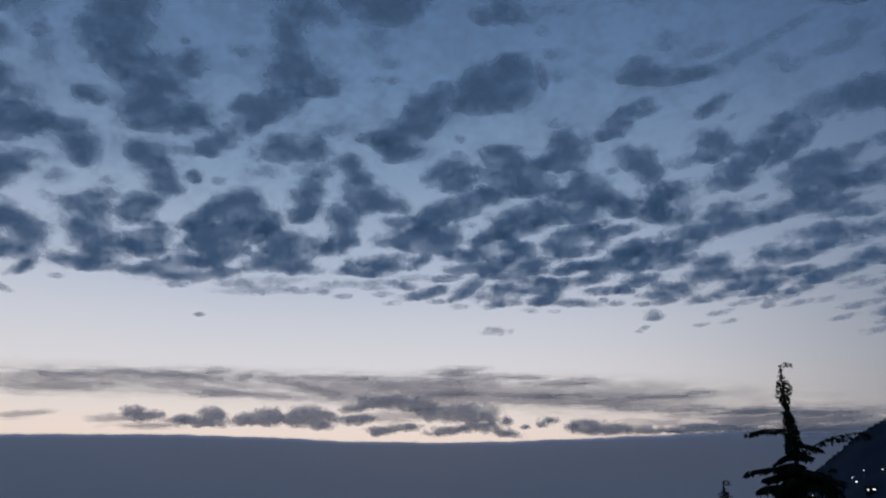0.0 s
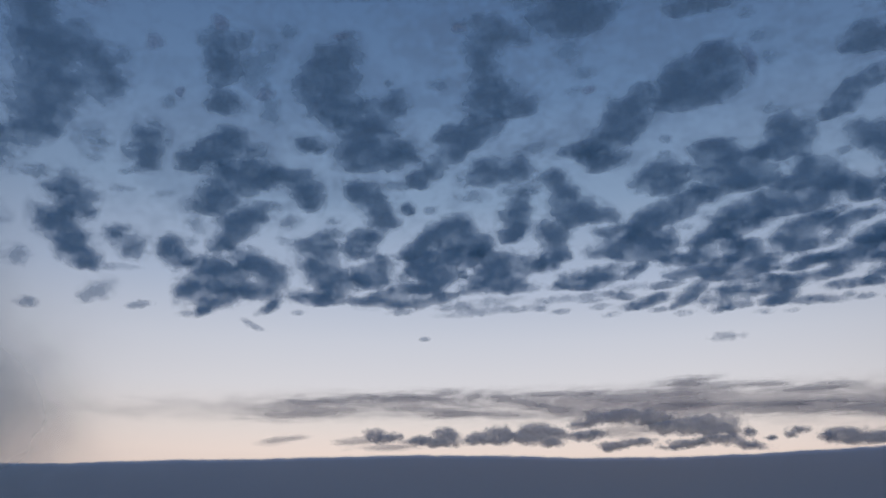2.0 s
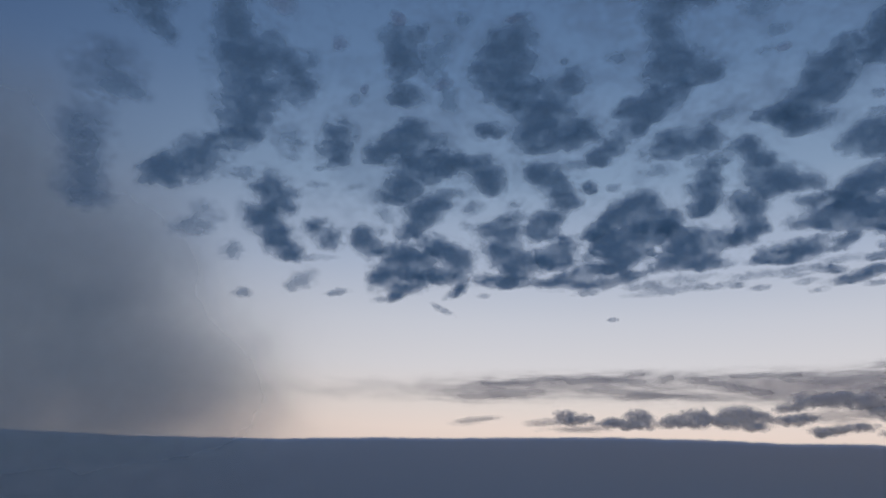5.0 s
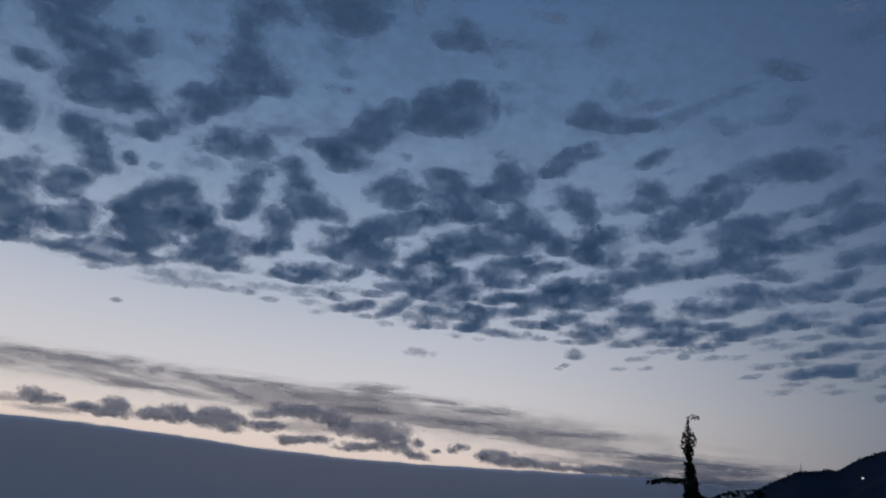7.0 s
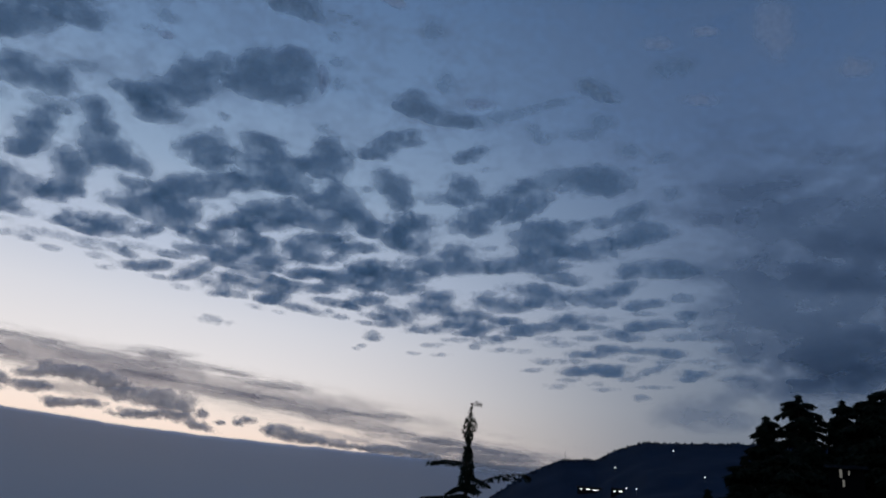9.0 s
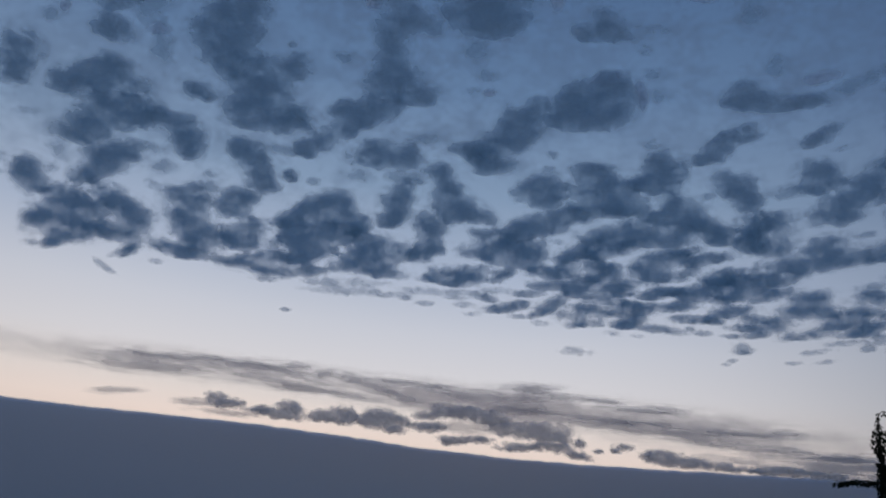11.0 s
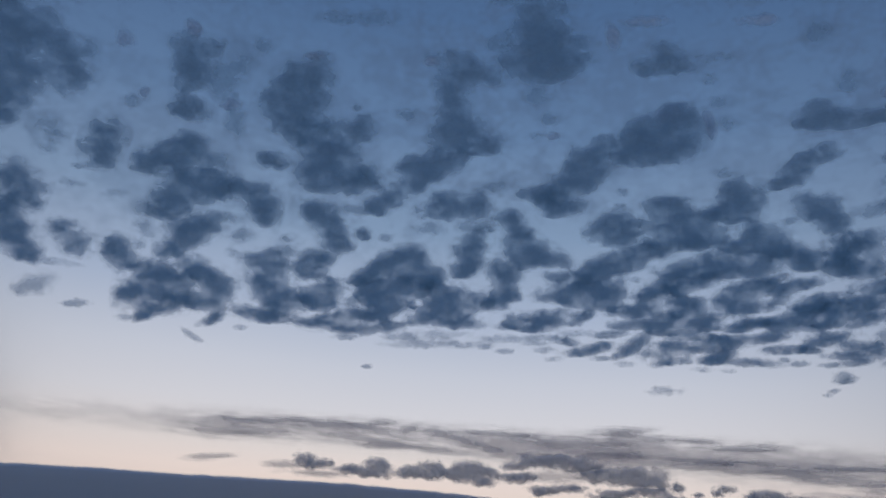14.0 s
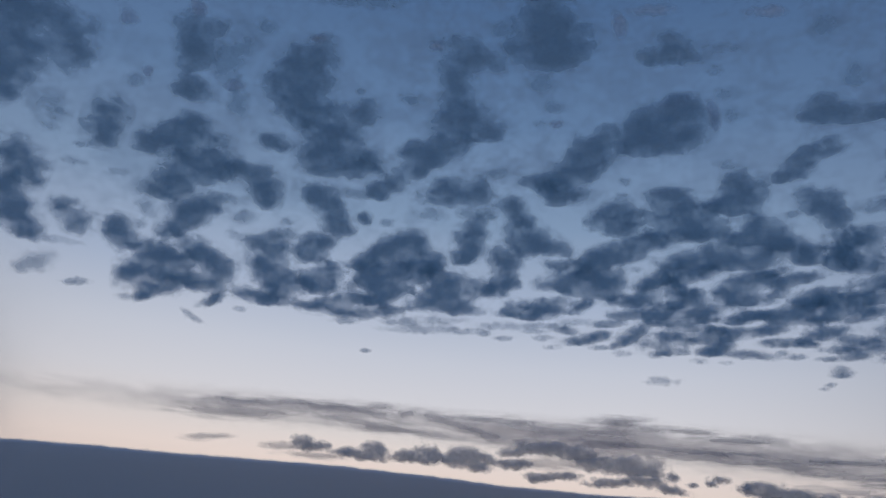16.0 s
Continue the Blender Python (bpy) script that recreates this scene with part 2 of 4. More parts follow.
def hill_z(az, r):
    return slope_z(HILL, az, r, 380, 1500, 2300, 26)


def ridge_z(az, r):
    return slope_z(RIDGE, az, r, 1700, 2600, 3600, 30)


def slope_mesh(name, fn, a0, a1, r0, r1, na, nr, label):
    A, R = np.meshgrid(np.linspace(a0, a1, na), np.linspace(r0, r1, nr), indexing="ij")
    X, Y = on_dir(A, R)
    V = np.stack([X, Y, fn(A, R)], -1).reshape(-1, 3)
    F = [(i * nr + j, i * nr + j + 1, (i + 1) * nr + j + 1, (i + 1) * nr + j) for i in range(na - 1) for j in range(nr - 1)]
    return tagged(mesh_object(name, V, F, HAZY_WOODS, smooth=True), label, "hill", kind="structure")


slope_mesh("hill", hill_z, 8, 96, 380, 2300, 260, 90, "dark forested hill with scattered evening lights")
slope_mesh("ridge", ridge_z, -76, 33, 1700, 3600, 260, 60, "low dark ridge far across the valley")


def far_woods(name, fn, a0, a1, r0, r1, count, tall, seed, label):
    """Small ragged conifers standing on a far slope, in one mesh."""
    rng = np.random.RandomState(seed)
    V, F = [], []
    for _ in range(count):
        az, r = rng.uniform(a0, a1), rng.uniform(r0, r1)
        x, y = on_dir(az, r)
        z, h = float(fn(np.array(az), np.array(r))), tall * rng.uniform(0.5, 1.25)
        for k, (lo, hi, w) in enumerate(((-0.1, 0.6, 0.5), (0.25, 0.85, 0.38), (0.5, 1.0, 0.24))):
            b, turn = len(V), rng.uniform(0, 6)
            for q in range(5):
                s = w * h * rng.uniform(0.6, 1.25)
                V.append((x + s * math.cos(turn + q * 1.257), y + s * math.sin(turn + q * 1.257), z + h * (lo + rng.uniform(-0.05, 0.05))))
            V.append((x + rng.uniform(-0.3, 0.3), y, z + h * hi))
            F += [(b + q, b + (q + 1) % 5, b + 5) for q in range(5)]
    tagged(mesh_object(name, V, F, HAZY_WOODS), label, "trees", kind="stuff")


far_woods("hill_woods", hill_z, 20, 64, 1475, 1530, 1500, 3.8, 3, "far conifer wood along the hill crest")
far_woods("ridge_woods", ridge_z, -50, 10, 2480, 2640, 700, 7, 5, "far trees along the low ridge")


# ---- clouds ----
SHEET = 600.0   # height of the broken cloud sheet over the eye
RIM = 4250.0    # how far off the low clouds over the horizon stand
VALLEY = 3700.0  # the grey shower cloud


def sheet_place(p, down):
    return np.stack([p[..., 0], p[..., 1], EYE[2] + SHEET - down], -1)


def ring_place(radius):
    def place(p, down):
        a, r = p[..., 0] / radius, radius - down
        return np.stack([r * np.sin(a), r * np.cos(a), EYE[2] + p[..., 1]], -1)
    return place


CLOUD_COUNT = [0]


def cloud(name, puffs, place, mat, label, category, group, thick, flatten, warp=0.45, rows=64, fade=0.85, margin=1.75):
    """One cloud: overlapping oval puffs (centre, half length, half width, turn) merged into a lumpy, lens-like body."""
    CLOUD_COUNT[0] += 1
    seed = CLOUD_COUNT[0] * 3.71
    P = np.array(puffs, dtype=float)
    c = P[:, :2].mean(0)
    far = np.linalg.norm(c)
    e2 = c / far if flatten else np.array([0.0, 1.0])
    e1 = np.array([e2[1], -e2[0]])
    k = max(1.0, math.hypot(far, SHEET) / SHEET) if flatten else 1.0
    turn = np.radians(P[:, 4])
    ax1 = np.stack([np.cos(turn), np.sin(turn)], -1) * P[:, 2:3]
    ax2 = np.stack([-np.sin(turn), np.cos(turn)], -1) * P[:, 3:4]
    h1 = np.sqrt((ax1 @ e1) ** 2 + (ax2 @ e1) ** 2) * margin
    h2 = np.sqrt((ax1 @ e2) ** 2 + (ax2 @ e2) ** 2) * margin
    q1, q2 = (P[:, :2] - c) @ e1, (P[:, :2] - c) @ e2
    lo1, hi1, lo2, hi2 = (q1 - h1).min(), (q1 + h1).max(), (q2 - h2).min(), (q2 + h2).max()
    step = max(hi1 - lo1, (hi2 - lo2) / k) / rows
    n1, n2 = max(10, int((hi1 - lo1) / step)), max(10, int((hi2 - lo2) / k / step))
    U, W = np.meshgrid(np.linspace(lo1, hi1, n1), np.linspace(lo2, hi2, n2), indexing="ij")
    pts = c + U[..., None] * e1 + W[..., None] * e2
    size = float(np.mean(np.minimum(h1, h2 / k))) * 1.75 / margin
    f1, f2 = U / size * 1.6 + seed, W / k / size * 1.6 - seed
    moved = pts + (warp * size * fbm(f1, f2))[..., None] * e1 + (warp * size * k * fbm(f1 + 40, f2 + 11))[..., None] * e2
    gap = np.ones(U.shape)
    for (x, y, a, b, _), t in zip(P, turn):
        d = moved - (x, y)
        m = ((d[..., 0] * math.cos(t) + d[..., 1] * math.sin(t)) / a) ** 2 + ((-d[..., 0] * math.sin(t) + d[..., 1] * math.cos(t)) / b) ** 2
        gap *= 1 - 0.94 * np.exp(-0.70 * m)
    D = 1 - gap
    rim = np.abs(np.linspace(-1, 1, n1))[:, None] * np.ones(n2), np.ones(n1)[:, None] * np.abs(np.linspace(-1, 1, n2))
    D = D * (1 - smooth_step(fade, 1.0, rim[0])) * (1 - smooth_step(fade, 1.0, rim[1]))
    body = (0.06 + smooth_step(0.0, 0.95, D)) * thick * (1 + 0.6 * fbm(f1 * 2, f2 * 2))
    low, high = place(pts, body), place(pts, -0.5 * body)
    keep = D > (0.08 if margin < 2 else 0.05)
    ids = np.arange(n1 * n2).reshape(n1, n2)
    near = keep[:-1, :-1] | keep[1:, :-1] | keep[1:, 1:] | keep[:-1, 1:]
    quad = np.stack([ids[:-1, :-1], ids[1:, :-1], ids[1:, 1:], ids[:-1, 1:]], -1)[near]
    used = np.unique(quad)
    back = np.full(n1 * n2, -1)
    back[used] = np.arange(len(used))
    quad = back[quad]
    V = np.concatenate([low.reshape(-1, 3)[used], high.reshape(-1, 3)[used]])
    origin = V.mean(0)
    F = np.concatenate([quad, quad[:, ::-1] + len(used)])
    ob = mesh_object(name, V - origin, F, mat, smooth=True, density=np.tile(D.reshape(-1)[used], 2))
    ob.location = origin
    return tagged(ob, label, category, group)


def dense_cloud(*puffs):
    cloud("cloud", puffs, sheet_place, DENSE, "dark slate-blue altocumulus cloud with a ragged soft rim", "cloud", "altocumulus sheet", 7, True)


def thin_cloud(*puffs):
    cloud("thin_cloud", puffs, sheet_place, THIN, "thin see-through grey-blue cloud shred", "cloud", "altocumulus sheet", 5, True)


def scrap_cloud(*puffs):
    cloud("cloud_scrap", puffs, sheet_place, SCRAP, "small pale grey-blue cloud scrap", "cloud", "cloud scraps", 4, True, rows=30)


def film_cloud(*puffs):
    cloud("cloud_film", puffs, sheet_place, FILM, "faint milky cloud film high in the evening sky", "cloud", "", 3, True, 0.3, 50, 0.5, 1.9)


def veil_cloud(*puffs):
    cloud("cloud_veil", puffs, sheet_place, VEIL, "broad dark grey cloud veil over the hill", "cloud", "", 8, True, fade=0.55, margin=2.2)


def wisp_cloud(*puffs):
    cloud("cloud_wisp", puffs, sheet_place, WISP, "pale thin wisp catching the last light", "cloud", "pale wisps", 5, True)


def cumulus_cloud(*puffs):
    cloud("low_cloud", puffs, ring_place(RIM), CUMULUS, "small dark purple-grey cumulus above the glowing horizon", "cloud", "low cumulus row", 30, False)


def streak_cloud(*puffs):
    cloud("streak_cloud", puffs, ring_place(RIM + 60), STREAK, "long thin mauve-grey cloud streak near the horizon", "cloud", "horizon streaks", 14, False, 0.3)


def haze_cloud(*puffs):
    cloud("haze_cloud", puffs, ring_place(RIM + 110), HAZE, "faint mauve haze layer near the horizon", "cloud", "horizon streaks", 14, False, 0.3, fade=0.5, margin=2.4)


def shaft_cloud(*puffs):
    cloud("shower_cloud", puffs, ring_place(VALLEY), SHAFT, "soft grey shower cloud hanging down over the valley", "cloud", "", 60, False, 0.3, fade=0.5, margin=2.7)


dense_cloud((-688, 564, 78, 17, 137), (-743, 653, 72, 49, 143), (-720, 733, 55, 31, 120), (-833, 750, 76, 44, 155), (-933, 817, 73, 33, 154))
dense_cloud((-1132, 883, 101, 44, 169), (-1207, 880, 72, 34, 160), (-1041, 835, 74, 29, 162))
dense_cloud((-775, 492, 44, 33, 165), (-806, 551, 32, 18, 128))
thin_cloud((-977, 581, 75, 45, 146), (-982, 633, 35, 26, -87))
thin_cloud((-1247, 741, 193, 40, 147), (-1460, 889, 90, 46, 148))
dense_cloud((-791, 915, 69, 26, 131), (-829, 958, 59, 25, 131))
thin_cloud((-877, 882, 48, 27, 140), (-916, 939, 31, 15, 136))
dense_cloud((-1062, 1043, 86, 40, 131), (-1101, 1110, 64, 27, 123))
dense_cloud((-1204, 1153, 89, 39, 131), (-1261, 1274, 120, 41, 128), (-1319, 1367, 76, 34, 123))
dense_cloud((-1137, 1262, 58, 24, 133), (-1146, 1338, 79, 28, 131))
dense_cloud((-1065, 1361, 69, 30, 126), (-1107, 1445, 73, 29, -61))
thin_cloud((-1386, 1121, 87, 40, 162), (-1284, 1053, 54, 28, 147))
thin_cloud((-1456, 1588, 107, 35, 140), (-1548, 1643, 55, 20, 134))
thin_cloud((-1309, 1430, 65, 25, -155))
scrap_cloud((-1733, 1622, 57, 26, 140))
scrap_cloud((-1448, 1301, 69, 30, 141))
scrap_cloud((-961, 1063, 21, 16, -174))
scrap_cloud((-1066, 947, 36, 25, -175))
scrap_cloud((-1129, 829, 27, 13, 148))
dense_cloud((-519, 713, 30, 20, 163), (-543, 753, 38, 21, 130), (-569, 790, 23, 15, 150))
thin_cloud((-478, 754, 44, 21, 122), (-527, 801, 40, 21, 125))
dense_cloud((-601, 855, 29, 26, -119), (-604, 836, 19, 12, 144))
thin_cloud((-425, 718, 23, 14, 127))
thin_cloud((-550, 894, 61, 15, 113))
thin_cloud((-261, 688, 29, 15, -177))
thin_cloud((-317, 681, 26, 11, -176))
thin_cloud((-682, 825, 21, 13, 153))
dense_cloud((-388, 782, 39, 20, 138), (-418, 818, 55, 28, 132), (-457, 849, 38, 28, 142), (-429, 866, 50, 34, 128), (-470, 925, 38, 30, 93))
dense_cloud((-429, 979, 59, 40, 104), (-469, 1051, 61, 38, 122), (-435, 1083, 48, 40, -162), (-367, 934, 44, 21, 128), (-462, 1102, 50, 26, 177))
thin_cloud((-390, 1072, 39, 28, 107))
dense_cloud((-656, 947, 31, 21, 118), (-668, 988, 49, 36, 175), (-726, 980, 54, 25, 157), (-774, 1006, 32, 19, 145))
dense_cloud((-711, 1059, 70, 38, 153), (-693, 1099, 51, 31, 124), (-793, 1143, 80, 31, 139), (-835, 1185, 46, 27, 143))
thin_cloud((-878, 1168, 42, 24, 141))
thin_cloud((-753, 1035, 38, 23, 161))
dense_cloud((-639, 1113, 46, 28, -98), (-631, 1171, 72, 29, 112), (-647, 1232, 36, 20, 124))
dense_cloud((-543, 1011, 30, 25, 125))
dense_cloud((-810, 1251, 70, 33, 149), (-846, 1306, 90, 34, 144), (-941, 1373, 83, 22, 136))
thin_cloud((-928, 1255, 67, 21, 125))
thin_cloud((-744, 1310, 40, 26, 141))
thin_cloud((-718, 1229, 34, 22, 144))
dense_cloud((-1055, 1486, 64, 26, 129), (-1050, 1553, 75, 49, 125), (-1142, 1655, 109, 61, 144), (-1206, 1634, 108, 32, 135), (-1187, 1759, 112, 58, 163), (-1308, 1851, 86, 23, 143))
dense_cloud((-944, 1473, 68, 44, 114), (-944, 1546, 68, 38, 107), (-949, 1633, 98, 31, 120), (-1054, 1743, 78, 54, 125), (-1085, 1685, 68, 33, 132))
dense_cloud((-1087, 1865, 97, 21, 138))
dense_cloud((-755, 1442, 58, 37, 138), (-726, 1476, 85, 21, 114), (-800, 1574, 73, 40, 126), (-798, 1653, 88, 39, 110), (-843, 1753, 84, 55, 112))
dense_cloud((-943, 1812, 69, 62, -162), (-910, 1870, 53, 33, 154))
dense_cloud((-540, 1199, 43, 31, 113), (-534, 1250, 57, 25, 114), (-541, 1331, 63, 26, 113), (-530, 1366, 39, 19, 114))
dense_cloud((-630, 1445, 72, 31, 134), (-672, 1512, 57, 31, 121))
dense_cloud((-475, 1316, 27, 14, 113))
thin_cloud((-458, 1204, 37, 21, -168))
scrap_cloud((-675, 1402, 35, 17, 119))
dense_cloud((-374, 1157, 64, 24, 129), (-301, 1092, 74, 25, 138), (-309, 1043, 33, 17, 156), (-254, 1028, 46, 22, 149), (-412, 1187, 30, 19, 115))
dense_cloud((-219, 962, 44, 32, 139), (-184, 990, 33, 28, -158), (-210, 901, 49, 22, 103), (-171, 798, 41, 27, -148), (-201, 839, 36, 19, 103))
dense_cloud((-68, 718, 36, 23, 93), (-61, 768, 44, 31, -147), (-88, 794, 37, 34, 90), (-53, 810, 23, 22, -134))
thin_cloud((-91, 867, 31, 22, 95), (-80, 927, 17, 14, -173))
thin_cloud((-126, 750, 19, 16, -177))
thin_cloud((-109, 674, 20, 10, -173))
dense_cloud((-284, 1178, 34, 25, 113), (-282, 1217, 53, 34, 177), (-229, 1203, 46, 26, 90))
thin_cloud((-251, 1282, 48, 24, 180))
thin_cloud((-186, 1133, 42, 16, 160))
thin_cloud((-337, 1297, 32, 26, 155))
dense_cloud((-256, 1369, 59, 25, 110), (-282, 1458, 67, 32, 102), (-312, 1516, 43, 23, 104))
dense_cloud((-174, 1253, 36, 24, 100), (-151, 1339, 54, 23, -105), (-150, 1415, 62, 38, -105), (-107, 1455, 47, 27, -122), (-178, 1460, 54, 21, 94))
dense_cloud((-216, 1524, 78, 28, 98), (-225, 1631, 87, 27, 98), (-270, 1731, 76, 34, 127))
dense_cloud((-424, 1439, 68, 31, 135), (-490, 1494, 98, 30, 135), (-411, 1515, 74, 44, 100), (-388, 1557, 54, 29, 107), (-568, 1575, 52, 25, 141))
dense_cloud((-496, 1613, 80, 60, 131), (-564, 1652, 81, 50, 118), (-445, 1632, 61, 45, 124), (-544, 1735, 78, 52, 120), (-601, 1827, 66, 44, 125))
dense_cloud((-659, 1632, 80, 45, 131), (-719, 1738, 64, 42, 131), (-730, 1673, 47, 20, 116))
dense_cloud((-627, 1715, 48, 21, 112))
dense_cloud((-724, 1865, 99, 39, 148), (-641, 1805, 40, 28, 136), (-815, 1908, 56, 35, -153), (-692, 1967, 98, 44, 172), (-597, 1926, 44, 30, 157))
dense_cloud((-390, 1632, 64, 33, 90), (-379, 1712, 87, 47, 127), (-319, 1732, 63, 43, 108), (-415, 1823, 78, 62, 145), (-472, 1872, 67, 30, 139), (-393, 1904, 60, 40, 166))
dense_cloud((-480, 1747, 32, 16, -90))
thin_cloud((-470, 2012, 77, 40, 172))
thin_cloud((-575, 2034, 55, 34, 165))
thin_cloud((-525, 2106, 110, 37, 174))
thin_cloud((-265, 2046, 84, 35, 175))
thin_cloud((-406, 2111, 61, 31, 172))
scrap_cloud((-750, 2043, 42, 27, 158))
dense_cloud((-14, 1020, 38, 23, 130), (-41, 1061, 50, 22, 125), (-25, 1109, 57, 23, 130), (-72, 1146, 58, 30, 131))
dense_cloud((-116, 1159, 28, 26, 171), (-75, 1200, 48, 30, -149), (-92, 1233, 23, 19, -180))
dense_cloud((40, 1007, 39, 20, 126), (70, 962, 44, 30, 125), (101, 950, 32, 27, 56), (113, 1005, 46, 30, 94), (54, 1042, 37, 27, 161), (86, 1019, 35, 28, 71))
dense_cloud((4, 1303, 48, 33, 101), (30, 1304, 53, 28, 88), (12, 1355, 33, 30, -166))
dense_cloud((107, 1214, 31, 25, -163), (134, 1260, 60, 35, -137), (118, 1315, 52, 45, -156), (169, 1324, 60, 36, -131), (144, 1381, 56, 31, -175))
dense_cloud((204, 1254, 49, 31, -170), (221, 1190, 57, 26, 91), (201, 1163, 22, 16, 68), (232, 1227, 37, 23, 74))
dense_cloud((104, 1407, 56, 33, 145), (51, 1449, 63, 37, 143), (13, 1501, 61, 37, 139), (-29, 1553, 55, 36, 123))
dense_cloud((-89, 1553, 39, 28, -156), (-62, 1631, 77, 44, 145), (-6, 1649, 70, 34, 91), (-123, 1689, 45, 36, -149), (-26, 1740, 50, 43, 173), (13, 1707, 66, 21, 90))
dense_cloud((279, 1346, 42, 38, 78), (253, 1397, 59, 39, 143), (318, 1399, 75, 28, -131), (359, 1456, 60, 28, -135), (393, 1494, 34, 26, 51))
dense_cloud((283, 1463, 91, 41, 173), (214, 1498, 73, 35, 154), (162, 1528, 53, 33, 161), (273, 1536, 76, 30, 172))
dense_cloud((189, 1578, 64, 34, 151), (165, 1637, 54, 31, 128))
dense_cloud((122, 1623, 72, 30, 105), (88, 1667, 55, 25, 107))
dense_cloud((140, 1705, 47, 41, -170), (92, 1771, 72, 43, 160), (54, 1797, 40, 35, 178))
dense_cloud((203, 1724, 37, 29, 77), (166, 1808, 62, 35, 161))
dense_cloud((313, 1612, 62, 32, 122), (294, 1673, 62, 37, 98), (277, 1723, 46, 33, 75), (320, 1766, 49, 33, -175))
dense_cloud((341, 1579, 31, 21, 131))
dense_cloud((407, 1606, 41, 27, 146), (375, 1644, 34, 25, 114))
dense_cloud((381, 1702, 43, 20, 104))
dense_cloud((235, 1845, 87, 35, 159), (165, 1874, 69, 38, 179), (97, 1895, 68, 39, 178), (42, 1917, 33, 28, 174))
dense_cloud((236, 1919, 80, 27, 162), (157, 1961, 59, 29, 178))
dense_cloud((351, 1886, 55, 37, 152), (318, 1925, 37, 28, -175))
dense_cloud((445, 1813, 84, 31, 115), (422, 1883, 51, 37, 151), (484, 1908, 53, 32, -177))
dense_cloud((458, 1713, 52, 33, 115), (452, 1763, 32, 26, -151))
dense_cloud((500, 1720, 48, 37, 52), (532, 1798, 57, 53, 133), (513, 1871, 48, 39, -154))
dense_cloud((366, 2022, 76, 41, 153), (425, 1968, 38, 33, -154), (325, 2077, 39, 33, 71))
dense_cloud((473, 2112, 53, 38, 151))
dense_cloud((276, 2027, 43, 39, 67), (264, 2115, 46, 41, 76))
dense_cloud((316, 2181, 64, 36, 105), (293, 2244, 37, 29, 81))
dense_cloud((180, 2086, 52, 45, 178), (155, 2169, 58, 56, 165), (176, 2254, 45, 44, 121))
dense_cloud((82, 2054, 81, 28, 113), (54, 2164, 77, 20, 110))
dense_cloud((-33, 2117, 57, 25, 126), (-66, 2173, 61, 34, 147))
dense_cloud((-117, 2060, 45, 28, -125))
dense_cloud((14, 1988, 46, 25, 152))
dense_cloud((216, 1999, 59, 30, 178))
dense_cloud((552, 1982, 56, 44, -162), (541, 2043, 40, 34, -144))
dense_cloud((625, 2059, 54, 41, -165))
dense_cloud((623, 2158, 47, 38, -159))
dense_cloud((397, 2248, 47, 43, -156))
dense_cloud((528, 2108, 40, 34, 54))
dense_cloud((-216, 1850, 45, 33, 105), (-258, 1919, 34, 29, 138))
dense_cloud((-132, 1820, 42, 37, 158), (-151, 1885, 52, 40, 169), (-193, 1946, 44, 26, 173))
dense_cloud((-52, 1818, 64, 20, 115), (-78, 1883, 30, 21, 96))
thin_cloud((-177, 2030, 49, 28, 173))
thin_cloud((-75, 1982, 47, 32, 173))
scrap_cloud((-179, 2157, 32, 28, 130))
scrap_cloud((-161, 2256, 28, 24, 129))
scrap_cloud((56, 2297, 34, 25, 94))
scrap_cloud((147, 2296, 33, 32, 118))
scrap_cloud((281, 2351, 34, 24, 84))
scrap_cloud((458, 2268, 39, 35, 55))
scrap_cloud((-351, 2132, 26, 19, 117))
scrap_cloud((-206, 2087, 39, 23, 172))
scrap_cloud((-796, 2396, 26, 15, 120))
scrap_cloud((-1262, 2068, 76, 16, 100))
scrap_cloud((-1056, 1960, 33, 20, 155))
scrap_cloud((-18, 2238, 27, 25, 141))
scrap_cloud((224, 2250, 32, 22, 85))
scrap_cloud((531, 2255, 32, 26, 65))
scrap_cloud((622, 2266, 30, 24, -165))
scrap_cloud((363, 2357, 22, 20, -175))
scrap_cloud((194, 2646, 60, 48, 93))
scrap_cloud((706, 2651, 25, 13, 75))
scrap_cloud((-298, 2177, 29, 23, 147))
scrap_cloud((486, 2216, 25, 20, 67))
thin_cloud((679, 2379, 48, 21, 74), (700, 2447, 43, 26, 71))
dense_cloud((345, 1218, 38, 28, 54), (362, 1262, 47, 29, -139), (387, 1309, 41, 22, 69))
dense_cloud((432, 1389, 45, 25, 68), (445, 1457, 55, 29, 70), (455, 1516, 40, 30, 47))
dense_cloud((313, 1053, 28, 22, 128), (299, 1085, 40, 21, 115), (278, 1142, 24, 20, 147))
thin_cloud((185, 1104, 19, 16, -138))
thin_cloud((173, 961, 21, 16, 60))
thin_cloud((148, 905, 25, 14, -169))
thin_cloud((249, 1166, 19, 15, -146))
dense_cloud((75, 794, 22, 18, -151), (80, 817, 32, 16, -171), (53, 821, 16, 12, -163))
thin_cloud((126, 807, 31, 8, 178))
thin_cloud((135, 853, 13, 10, -135))
scrap_cloud((-875, 909, 22, 12, 149))
scrap_cloud((-898, 1109, 24, 11, 174))
scrap_cloud((-899, 1001, 18, 10, 158))
scrap_cloud((-1005, 1346, 31, 15, 135))
scrap_cloud((-801, 1399, 29, 14, 125))
scrap_cloud((-645, 1327, 23, 13, 125))
scrap_cloud((-433, 1335, 18, 13, 124))
scrap_cloud((30, 1163, 12, 9, 84))
scrap_cloud((-96, 972, 12, 10, -176))
scrap_cloud((-277, 895, 17, 14, 162))
scrap_cloud((-348, 874, 9, 6, 120))
